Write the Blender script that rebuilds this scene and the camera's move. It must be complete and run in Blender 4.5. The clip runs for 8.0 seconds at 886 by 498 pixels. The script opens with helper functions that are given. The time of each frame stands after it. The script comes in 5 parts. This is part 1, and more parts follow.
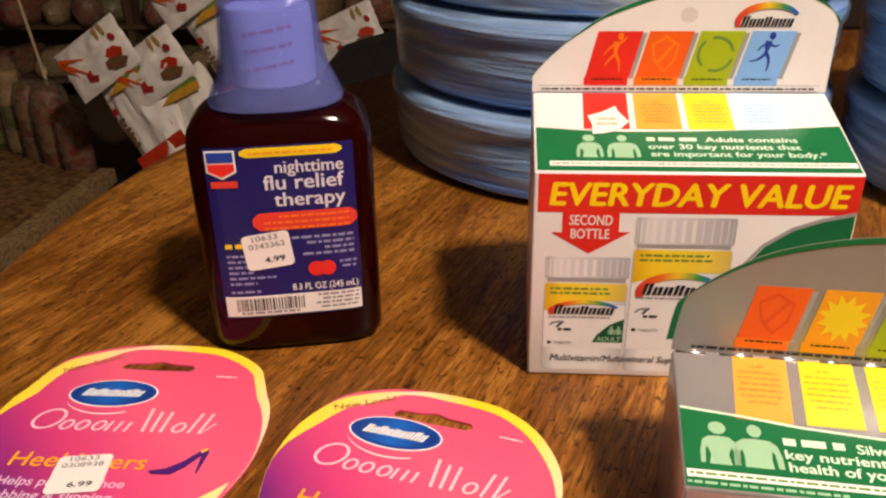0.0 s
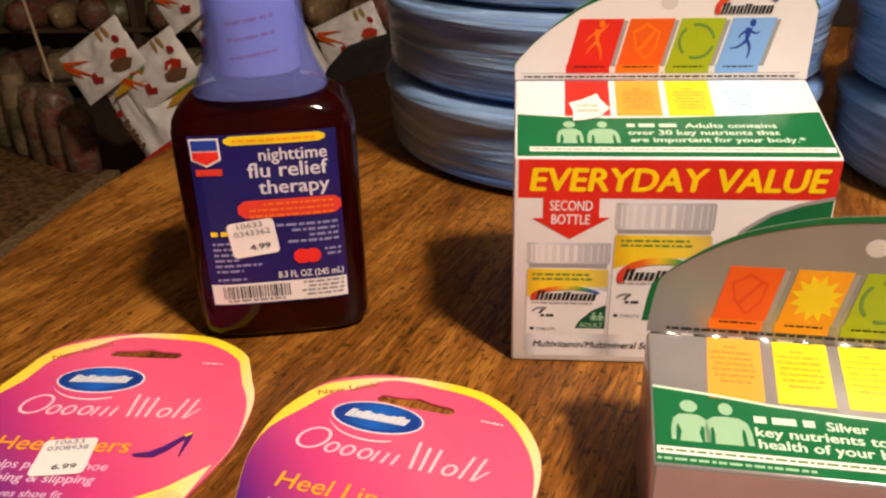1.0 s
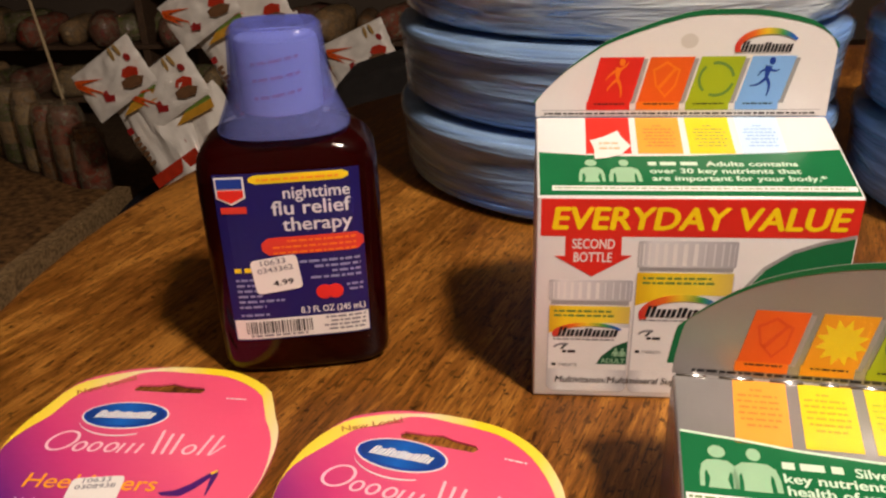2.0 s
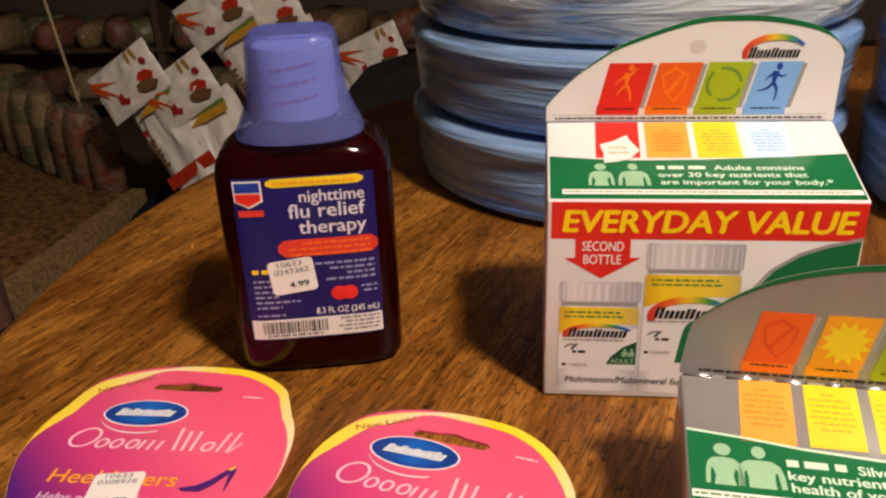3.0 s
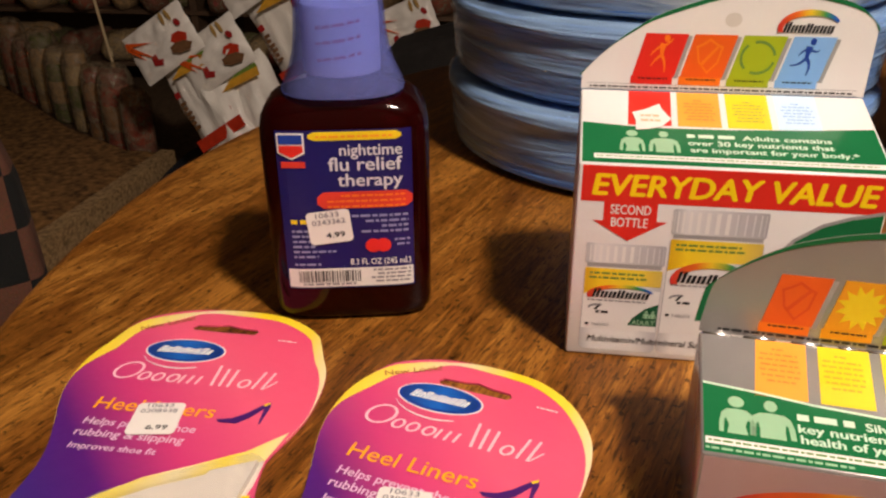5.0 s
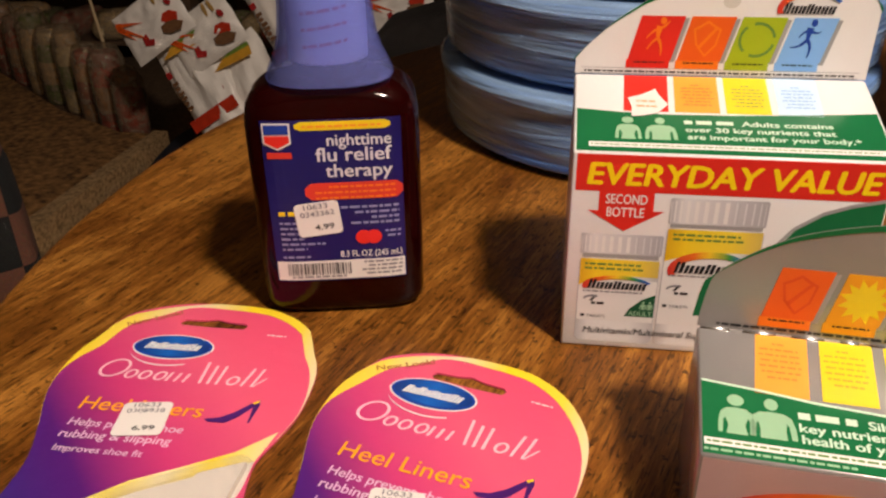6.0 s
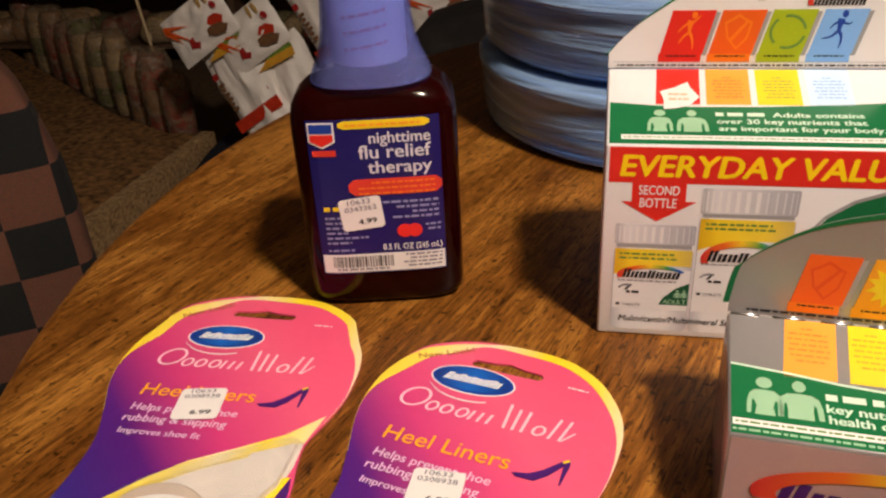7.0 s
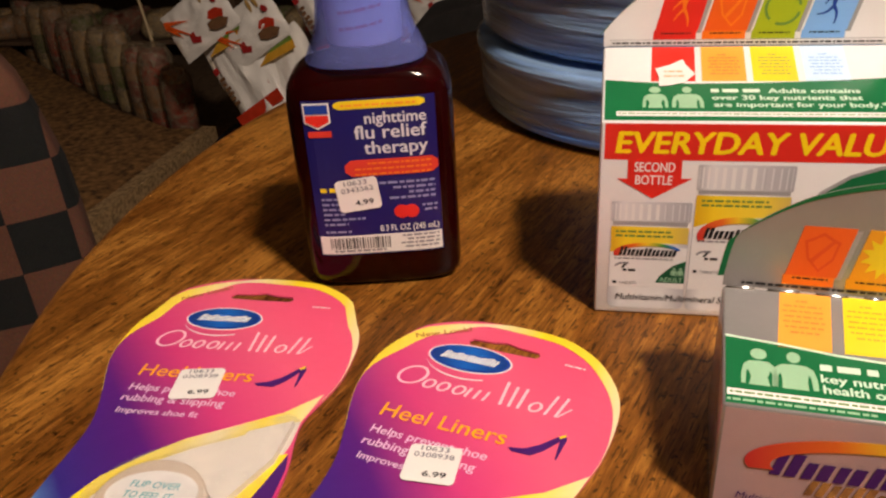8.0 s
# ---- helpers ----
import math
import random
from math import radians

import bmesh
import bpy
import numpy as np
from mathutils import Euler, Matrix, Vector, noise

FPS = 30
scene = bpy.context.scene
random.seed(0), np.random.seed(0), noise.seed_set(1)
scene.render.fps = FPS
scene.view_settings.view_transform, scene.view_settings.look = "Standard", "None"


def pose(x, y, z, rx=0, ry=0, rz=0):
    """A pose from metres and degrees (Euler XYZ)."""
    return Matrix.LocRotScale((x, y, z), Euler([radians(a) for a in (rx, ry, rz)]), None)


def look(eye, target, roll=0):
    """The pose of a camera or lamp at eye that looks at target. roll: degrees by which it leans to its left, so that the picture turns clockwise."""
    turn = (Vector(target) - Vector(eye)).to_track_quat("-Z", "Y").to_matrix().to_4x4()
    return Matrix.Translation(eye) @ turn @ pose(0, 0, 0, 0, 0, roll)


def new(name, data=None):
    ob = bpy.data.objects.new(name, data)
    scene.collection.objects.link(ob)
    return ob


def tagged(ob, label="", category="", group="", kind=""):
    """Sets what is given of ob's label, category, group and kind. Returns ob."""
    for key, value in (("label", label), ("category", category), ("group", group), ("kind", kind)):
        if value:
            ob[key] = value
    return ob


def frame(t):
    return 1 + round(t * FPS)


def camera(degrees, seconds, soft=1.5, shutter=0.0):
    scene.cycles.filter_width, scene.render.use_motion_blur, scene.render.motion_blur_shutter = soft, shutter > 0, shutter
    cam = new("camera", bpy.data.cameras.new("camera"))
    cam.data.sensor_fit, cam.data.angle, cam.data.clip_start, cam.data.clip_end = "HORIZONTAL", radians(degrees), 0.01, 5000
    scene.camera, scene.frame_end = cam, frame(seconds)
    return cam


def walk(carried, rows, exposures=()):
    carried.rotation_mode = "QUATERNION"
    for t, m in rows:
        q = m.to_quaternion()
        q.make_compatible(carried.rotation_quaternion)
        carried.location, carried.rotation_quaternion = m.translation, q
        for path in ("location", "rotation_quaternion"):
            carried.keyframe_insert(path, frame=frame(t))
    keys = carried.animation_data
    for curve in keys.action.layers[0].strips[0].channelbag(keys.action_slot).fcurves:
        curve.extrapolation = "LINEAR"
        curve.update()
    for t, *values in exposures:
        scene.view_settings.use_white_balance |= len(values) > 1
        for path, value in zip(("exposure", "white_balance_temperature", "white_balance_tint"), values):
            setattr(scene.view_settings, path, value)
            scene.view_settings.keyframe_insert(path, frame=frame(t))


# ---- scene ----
cam = camera(57.5, 8.0, soft=2.3)
PATH = [
    (0, (-0.01120, -0.28732, 0.20154), (-0.15947, 1.49917, -0.68527), -1.11),
    (0.5, (-0.00515, -0.29064, 0.20006), (-0.16041, 1.49876, -0.67968), -1.28),
    (1, (-0.00099, -0.29177, 0.19663), (-0.16677, 1.49616, -0.68418), -1.51),
    (1.5, (-0.00595, -0.28502, 0.20437), (-0.17247, 1.51136, -0.65893), -1.31),
    (2, (-0.00736, -0.29007, 0.20692), (-0.18976, 1.50968, -0.64610), -1.81),
    (3.5, (-0.00658, -0.29720, 0.21135), (-0.22968, 1.50001, -0.63732), -2.09),
    (4, (-0.00636, -0.29904, 0.21101), (-0.24533, 1.49329, -0.64365), -2.33),
    (4.5, (-0.00185, -0.30530, 0.21281), (-0.25307, 1.46039, -0.69229), -3.50),
    (5, (-0.00960, -0.31261, 0.20845), (-0.27152, 1.45387, -0.69208), -0.35),
    (5.2, (-0.00705, -0.31233, 0.20712), (-0.26839, 1.43939, -0.72196), -0.18),
    (6.3, (-0.00898, -0.29956, 0.21086), (-0.26814, 1.43740, -0.74612), -1.35),
    (6.5, (-0.00700, -0.30289, 0.20661), (-0.29080, 1.42701, -0.75614), -1.57),
    (7, (-0.00466, -0.31382, 0.21517), (-0.36232, 1.40517, -0.74251), -3.21),
    (7.5, (-0.00074, -0.31457, 0.21544), (-0.36942, 1.40388, -0.73902), -3.64),
    (8, (-0.00140, -0.31700, 0.20915), (-0.36636, 1.39488, -0.75846), -3.76),
]

walk(cam, [(t, look(eye, target, roll)) for t, eye, target, roll in PATH],
     [(0.0, 0.18, 6650, 11), (0.5, 0.22, 6650, 11), (1.0, 0.20, 6650, 11), (1.2, 0.08, 6600, 11), (1.5, 0.0, 6500, 10), (8.0, 0.0, 6500, 10)])

# ---- light: one warm hanging lamp up to the side of the table, dim room ----
world = bpy.data.worlds.new("room_air")
scene.world = world
world.use_nodes = True
world.node_tree.nodes["Background"].inputs[0].default_value = (1.0, 0.85, 0.7, 1)
world.node_tree.nodes["Background"].inputs[1].default_value = 0.06


def lamp(name, place, watts, radius, colour):
    data = bpy.data.lights.new(name, "POINT")
    data.energy, data.shadow_soft_size, data.color = watts, radius, colour
    ob = new(name, data)
    ob.location = place
    return ob


LAMP = (0.55, -0.57, 1.30)
lamp("pendant_bulb", LAMP, 112.0, 0.075, (1.0, 0.82, 0.69))


# ---- materials ----
def mat(name):
    m = bpy.data.materials.new(name)
    m.use_nodes = True
    return m, m.node_tree.nodes, m.node_tree.links, m.node_tree.nodes["Principled BSDF"]


def plain(name, colour, rough=0.5, metal=0.0, var=0.08, scale=60.0, bump=0.0, bump_scale=300.0, coat=0.0, detail=4.0):
    """Paint, card, plastic: a base colour with two scales of unevenness and a fine relief."""
    m, n, l, p = mat(name)
    p.inputs["Roughness"].default_value, p.inputs["Metallic"].default_value = rough, metal
    p.inputs["Coat Weight"].default_value = coat * 0.3
    p.inputs["Coat Roughness"].default_value = 0.15
    p.inputs["Specular IOR Level"].default_value = 0.32
    co = n.new("ShaderNodeTexCoord")
    a = n.new("ShaderNodeTexNoise")
    a.inputs["Scale"].default_value, a.inputs["Detail"].default_value = scale, detail
    l.new(co.outputs["Object"], a.inputs["Vector"])
    ramp = n.new("ShaderNodeValToRGB")
    ramp.color_ramp.elements[0].position, ramp.color_ramp.elements[1].position = 0.25, 0.75
    ramp.color_ramp.elements[0].color = (*[max(0.0, c * (1 - var)) for c in colour], 1)
    ramp.color_ramp.elements[1].color = (*[min(1.0, c * (1 + var)) for c in colour], 1)
    l.new(a.outputs["Fac"], ramp.inputs["Fac"])
    l.new(ramp.outputs["Color"], p.inputs["Base Color"])
    if bump:
        b = n.new("ShaderNodeTexNoise")
        b.inputs["Scale"].default_value, b.inputs["Detail"].default_value = bump_scale, 5
        l.new(co.outputs["Object"], b.inputs["Vector"])
        bm_ = n.new("ShaderNodeBump")
        bm_.inputs["Strength"].default_value, bm_.inputs["Distance"].default_value = bump, 0.001
        l.new(b.outputs["Fac"], bm_.inputs["Height"])
        l.new(bm_.outputs["Normal"], p.inputs["Normal"])
    return m


def gradient(name, stops, turn=0.0, rough=0.4, coat=0.0):
    """Printed ink that runs from one colour to the next across a part."""
    m, n, l, p = mat(name)
    p.inputs["Roughness"].default_value, p.inputs["Coat Weight"].default_value = rough, coat
    p.inputs["Specular IOR Level"].default_value = 0.35
    dent, relief = n.new("ShaderNodeTexNoise"), n.new("ShaderNodeBump")
    dent.inputs["Scale"].default_value, dent.inputs["Detail"].default_value = 55, 4
    relief.inputs["Strength"].default_value, relief.inputs["Distance"].default_value = 0.25, 0.002
    l.new(dent.outputs["Fac"], relief.inputs["Height"])
    l.new(relief.outputs["Normal"], p.inputs["Normal"])
    l.new(relief.outputs["Normal"], p.inputs["Coat Normal"])
    co = n.new("ShaderNodeTexCoord")
    l.new(co.outputs["Object"], dent.inputs["Vector"])
    mp, sep, ramp = n.new("ShaderNodeMapping"), n.new("ShaderNodeSeparateXYZ"), n.new("ShaderNodeValToRGB")
    mp.inputs["Location"].default_value = (-0.5, -0.5, 0)
    mp.vector_type = "POINT"
    rot = n.new("ShaderNodeVectorRotate")
    rot.rotation_type = "Z_AXIS"
    rot.inputs["Angle"].default_value = radians(turn)
    l.new(co.outputs["Generated"], mp.inputs["Vector"])
    l.new(mp.outputs["Vector"], rot.inputs["Vector"])
    l.new(rot.outputs["Vector"], sep.inputs["Vector"])
    add = n.new("ShaderNodeMath")
    add.operation, add.inputs[1].default_value = "ADD", 0.5
    l.new(sep.outputs["X"], add.inputs[0])
    l.new(add.outputs["Value"], ramp.inputs["Fac"])
    els = ramp.color_ramp.elements
    while len(els) < len(stops):
        els.new(0.5)
    for e, (at, c) in zip(els, stops):
        e.position, e.color = at, (*c, 1)
    l.new(ramp.outputs["Color"], p.inputs["Base Color"])
    return m


def wood(name, dark, mid, light, turn=0.0, scale=1.0, rough=0.34):
    """Oiled wood: long grain, dark pores, broad colour drift. turn: degrees of the grain from +y towards +x."""
    m, n, l, p = mat(name)
    co, rot = n.new("ShaderNodeTexCoord"), n.new("ShaderNodeVectorRotate")
    rot.rotation_type = "Z_AXIS"
    rot.inputs["Angle"].default_value = radians(turn)
    l.new(co.outputs["Object"], rot.inputs["Vector"])

    def stretched(sx, sy, size, detail=5.0, rough_=0.6, warp=0.0):
        mp = n.new("ShaderNodeMapping")
        mp.inputs["Scale"].default_value = (sx * scale, sy * scale, sx * scale)
        l.new(rot.outputs["Vector"], mp.inputs["Vector"])
        t = n.new("ShaderNodeTexNoise")
        t.inputs["Scale"].default_value, t.inputs["Detail"].default_value = size, detail
        t.inputs["Roughness"].default_value, t.inputs["Distortion"].default_value = rough_, warp
        l.new(mp.outputs["Vector"], t.inputs["Vector"])
        return t

    grain, broad, fine, pores = stretched(1, 0.075, 430, 7, 0.72, 0.25), stretched(1, 0.20, 24, 7, 0.66, 0.7), stretched(1, 0.1, 700, 3), stretched(1, 0.13, 800, 2, 0.5)
    mix = n.new("ShaderNodeMath")
    mix.operation = "MULTIPLY_ADD"
    mix.inputs[1].default_value = 0.50
    l.new(grain.outputs["Fac"], mix.inputs[0])
    half = n.new("ShaderNodeMath")
    half.operation, half.inputs[1].default_value = "MULTIPLY", 0.52
    l.new(broad.outputs["Fac"], half.inputs[0])
    l.new(half.outputs["Value"], mix.inputs[2])
    ramp = n.new("ShaderNodeValToRGB")
    els = ramp.color_ramp.elements
    els.new(0.5)
    for e, (at, c) in zip(els, ((0.38, dark), (0.5, mid), (0.62, light))):
        e.position, e.color = at, (*c, 1)
    l.new(mix.outputs["Value"], ramp.inputs["Fac"])
    pr = n.new("ShaderNodeValToRGB")
    pr.color_ramp.elements[0].position, pr.color_ramp.elements[1].position = 0.37, 0.44
    pr.color_ramp.elements[0].color, pr.color_ramp.elements[1].color = (0.22, 0.16, 0.12, 1), (1, 1, 1, 1)
    l.new(pores.outputs["Fac"], pr.inputs["Fac"])
    spots = n.new("ShaderNodeTexNoise")
    spots.inputs["Scale"].default_value, spots.inputs["Detail"].default_value = 260, 2
    l.new(co.outputs["Object"], spots.inputs["Vector"])
    sr = n.new("ShaderNodeValToRGB")
    sr.color_ramp.elements[0].position, sr.color_ramp.elements[1].position = 0.32, 0.365
    sr.color_ramp.elements[0].color, sr.color_ramp.elements[1].color = (0.12, 0.08, 0.06, 1), (1, 1, 1, 1)
    l.new(spots.outputs["Fac"], sr.inputs["Fac"])
    mul = n.new("ShaderNodeMixRGB")
    mul.blend_type = "MULTIPLY"
    mul.inputs["Fac"].default_value = 0.8
    l.new(ramp.outputs["Color"], mul.inputs["Color1"])
    l.new(pr.outputs["Color"], mul.inputs["Color2"])
    mul2 = n.new("ShaderNodeMixRGB")
    mul2.blend_type = "MULTIPLY"
    mul2.inputs["Fac"].default_value = 0.85
    l.new(mul.outputs["Color"], mul2.inputs["Color1"])
    l.new(sr.outputs["Color"], mul2.inputs["Color2"])
    l.new(mul2.outputs["Color"], p.inputs["Base Color"])
    p.inputs["Specular IOR Level"].default_value = 0.35
    bump = n.new("ShaderNodeBump")
    bump.inputs["Strength"].default_value, bump.inputs["Distance"].default_value = 0.35, 0.0006
    l.new(fine.outputs["Fac"], bump.inputs["Height"])
    l.new(bump.outputs["Normal"], p.inputs["Normal"])
    rr = n.new("ShaderNodeMapRange")
    rr.inputs["To Min"].default_value, rr.inputs["To Max"].default_value = rough - 0.06, rough + 0.16
    l.new(broad.outputs["Fac"], rr.inputs["Value"])
    l.new(rr.outputs["Result"], p.inputs["Roughness"])
    return m


def film(name, strength=0.2, colour=(0.9, 0.95, 1.0), scale=(14.0, 14.0, 90.0), rough=0.12, glare=(0.75, 0.8, 0.85)):
    """Clear wrinkled wrapping: mostly see-through, with a broken gloss; its streaky pale colour paints in reflections.
    """
    m, n, l, p = mat(name)
    n.remove(p)
    out = n["Material Output"]
    tr, gl, mx = n.new("ShaderNodeBsdfTransparent"), n.new("ShaderNodeBsdfPrincipled"), n.new("ShaderNodeMixShader")
    tr.inputs["Color"].default_value = (*colour, 1)
    gl.inputs["Roughness"].default_value = rough
    gl.inputs["Base Color"].default_value = (*glare, 1)
    gl.inputs["Specular IOR Level"].default_value = 1.0
    co, mp, tx = n.new("ShaderNodeTexCoord"), n.new("ShaderNodeMapping"), n.new("ShaderNodeTexNoise")
    mp.inputs["Scale"].default_value = scale
    tx.inputs["Scale"].default_value, tx.inputs["Detail"].default_value, tx.inputs["Distortion"].default_value = 1.0, 6, 0.8
    l.new(co.outputs["Object"], mp.inputs["Vector"])
    l.new(mp.outputs["Vector"], tx.inputs["Vector"])
    b = n.new("ShaderNodeBump")
    b.inputs["Strength"].default_value, b.inputs["Distance"].default_value = 1.0, 0.006
    l.new(tx.outputs["Fac"], b.inputs["Height"])
    l.new(b.outputs["Normal"], gl.inputs["Normal"])
    mr = n.new("ShaderNodeMapRange")
    mr.inputs["From Min"].default_value, mr.inputs["From Max"].default_value = 0.3, 0.7
    mr.inputs["To Min"].default_value, mr.inputs["To Max"].default_value = strength * 0.15, strength * 1.85
    l.new(tx.outputs["Fac"], mr.inputs["Value"])
    l.new(mr.outputs["Result"], mx.inputs["Fac"])
    l.new(tr.outputs["BSDF"], mx.inputs[1])
    l.new(gl.outputs["BSDF"], mx.inputs[2])
    l.new(mx.outputs["Shader"], out.inputs["Surface"])
    return m


M_TABLE = wood("table_wood", (0.045, 0.0120, 0.0018), (0.195, 0.071, 0.0092), (0.45, 0.200, 0.034), turn=20)
M_DARKWOOD = wood("chair_wood", (0.09, 0.03, 0.01), (0.2, 0.075, 0.025), (0.3, 0.12, 0.04), turn=90, scale=0.6)
M_WHITE = plain("white_card", (0.80, 0.79, 0.78), 0.32, var=0.02, bump=0.05, coat=0.25)
M_CARD_EDGE = plain("raw_card", (0.62, 0.6, 0.56), 0.8, var=0.06)
M_SILVER = plain("silver_card", (0.37, 0.36, 0.35), 0.26, metal=0.45, var=0.03, bump=0.06, coat=0.3)
# Silver front; its pink tint is the nearby cards' reflection put into the colour.
M_SILVER_FRONT = plain("silver_card_pink_reflection", (0.56, 0.42, 0.44), 0.30, metal=0.35, var=0.04, coat=0.2)
M_FOIL = plain("bright_foil", (0.8, 0.8, 0.8), 0.16, metal=1.0, var=0.03)
M_RED = plain("red_ink", (0.70, 0.026, 0.016), 0.35, var=0.03, coat=0.2)
M_YELLOW = plain("yellow_ink", (0.95, 0.70, 0.008), 0.35, var=0.03, coat=0.2)
M_GREEN = plain("green_ink", (0.010, 0.145, 0.047), 0.20, var=0.04, coat=0.25)
M_DKGREEN = plain("dark_green_ink", (0.008, 0.09, 0.035), 0.34, var=0.05, coat=0.25)
M_ORANGE = plain("orange_ink", (0.85, 0.20, 0.012), 0.36, var=0.03, coat=0.2)
M_DKORANGE = plain("deep_orange_ink", (0.78, 0.115, 0.012), 0.36, var=0.03, coat=0.2)
M_EMBER = plain("ember_ink", (0.70, 0.075, 0.012), 0.36, var=0.03, coat=0.2)
M_AMBER = plain("amber_ink", (0.82, 0.35, 0.015), 0.36, var=0.03, coat=0.2)
M_LTORANGE = plain("light_orange_ink", (0.88, 0.38, 0.05), 0.20, var=0.03, coat=0.2)
M_LEMON = plain("lemon_ink", (0.84, 0.64, 0.02), 0.20, var=0.03, coat=0.2)
M_LIME = plain("lime_ink", (0.36, 0.46, 0.015), 0.36, var=0.03, coat=0.2)
M_SKY = plain("sky_blue_ink", (0.22, 0.45, 0.82), 0.36, var=0.03, coat=0.2)
M_PALESKY = plain("pale_blue_ink", (0.6, 0.78, 0.92), 0.34, var=0.03, coat=0.2)
M_NAVY = plain("navy_ink", (0.012, 0.05, 0.32), 0.4, var=0.04)
M_BLACK = plain("black_ink", (0.012, 0.012, 0.014), 0.45, var=0.1)
M_GREY = plain("grey_ink", (0.25, 0.25, 0.27), 0.5, var=0.1)
M_SHADE = plain("soft_grey_print", (0.32, 0.31, 0.31), 0.45, var=0.05)
M_MINT = plain("mint_ink", (0.32, 0.54, 0.34), 0.25, var=0.04, coat=0.2)
M_PALEMINT = plain("pale_mint_ink", (0.62, 0.80, 0.64), 0.25, var=0.03)
M_DIMBLUE = plain("dim_blue_ink", (0.26, 0.28, 0.48), 0.4, var=0.05)
M_SOFTPINK = plain("soft_pink_ink", (0.90, 0.60, 0.66), 0.4, var=0.03)
M_WHITEINK = plain("white_ink", (0.86, 0.85, 0.83), 0.4, var=0.02)
M_PEACH = plain("peach_ink", (0.92, 0.42, 0.16), 0.4, var=0.03)
M_OLIVE = plain("olive_ink", (0.13, 0.25, 0.05), 0.4, var=0.04)
M_BOTTLEPRINT = gradient("bottle_print", [(0.0, (0.5, 0.5, 0.52)), (0.16, (0.8, 0.8, 0.8)), (0.7, (0.82, 0.82, 0.82)), (1.0, (0.5, 0.5, 0.53))], rough=0.36, coat=0.2)
M_CAPPRINT = gradient("cap_print", [(0.0, (0.42, 0.42, 0.44)), (0.15, (0.74, 0.74, 0.75)), (0.5, (0.62, 0.62, 0.64)), (1.0, (0.40, 0.40, 0.43))], rough=0.36, coat=0.2)
M_BANDPRINT = gradient("yellow_band_print", [(0.0, (0.70, 0.42, 0.01)), (0.2, (0.90, 0.66, 0.02)), (0.7, (0.88, 0.68, 0.05)), (1.0, (0.66, 0.50, 0.10))], rough=0.36, coat=0.2)
M_RAINBOW = gradient("rainbow_ink", [(0.0, (0.6, 0.03, 0.03)), (0.3, (0.8, 0.16, 0.02)), (0.5, (0.85, 0.6, 0.03)), (0.74, (0.05, 0.3, 0.06)), (0.92, (0.02, 0.12, 0.5))], rough=0.36)
M_STICKER = plain("sticker_paper", (0.80, 0.78, 0.74), 0.6, var=0.02)
M_PRICEGREY = plain("stamp_grey_ink", (0.16, 0.16, 0.19), 0.6, var=0.1)
M_LABEL = plain("indigo_label", (0.008, 0.007, 0.105), 0.33, var=0.10, scale=25, coat=0.3)
M_LABELWHITE = plain("label_white_ink", (0.66, 0.66, 0.70), 0.4, var=0.03)
M_LABELRED = plain("label_red", (0.66, 0.045, 0.025), 0.35, var=0.03)
M_CAPRED = plain("faint_red_ink", (0.70, 0.30, 0.36), 0.5, var=0.05)
M_CAP = plain("white_cap", (0.84, 0.82, 0.82), 0.45, var=0.03)
M_PINKCARD = gradient("pink_card", [(0.0, (0.10, 0.30, 0.62)), (0.13, (0.035, 0.02, 0.20)), (0.33, (0.085, 0.012, 0.18)), (0.52, (0.60, 0.045, 0.19)), (0.75, (0.80, 0.11, 0.21)), (1.0, (0.80, 0.085, 0.19))], turn=-58, rough=0.3, coat=0.35)
M_PURPLE = plain("purple_ink", (0.06, 0.012, 0.14), 0.35, var=0.05)
M_OVALBLUE = gradient("oval_blue", [(0.0, (0.006, 0.03, 0.2)), (0.5, (0.01, 0.12, 0.5)), (1.0, (0.006, 0.03, 0.2))], rough=0.3)
M_PALEYELLOW = gradient("fading_yellow", [(0.0, (0.90, 0.68, 0.03)), (0.12, (0.90, 0.74, 0.10)), (0.36, (0.86, 0.74, 0.50)), (0.60, (0.92, 0.70, 0.02)), (0.85, (0.92, 0.70, 0.05)), (1.0, (0.86, 0.72, 0.45))], rough=0.3, coat=0.3)
M_LINER = plain("beige_gel_foam", (0.60, 0.50, 0.40), 0.5, var=0.05, bump=0.15)
M_PAD = plain("white_gel_pad", (0.74, 0.70, 0.64), 0.35, var=0.04)
M_TEAL = plain("teal_ink", (0.1, 0.42, 0.5), 0.4, var=0.04)


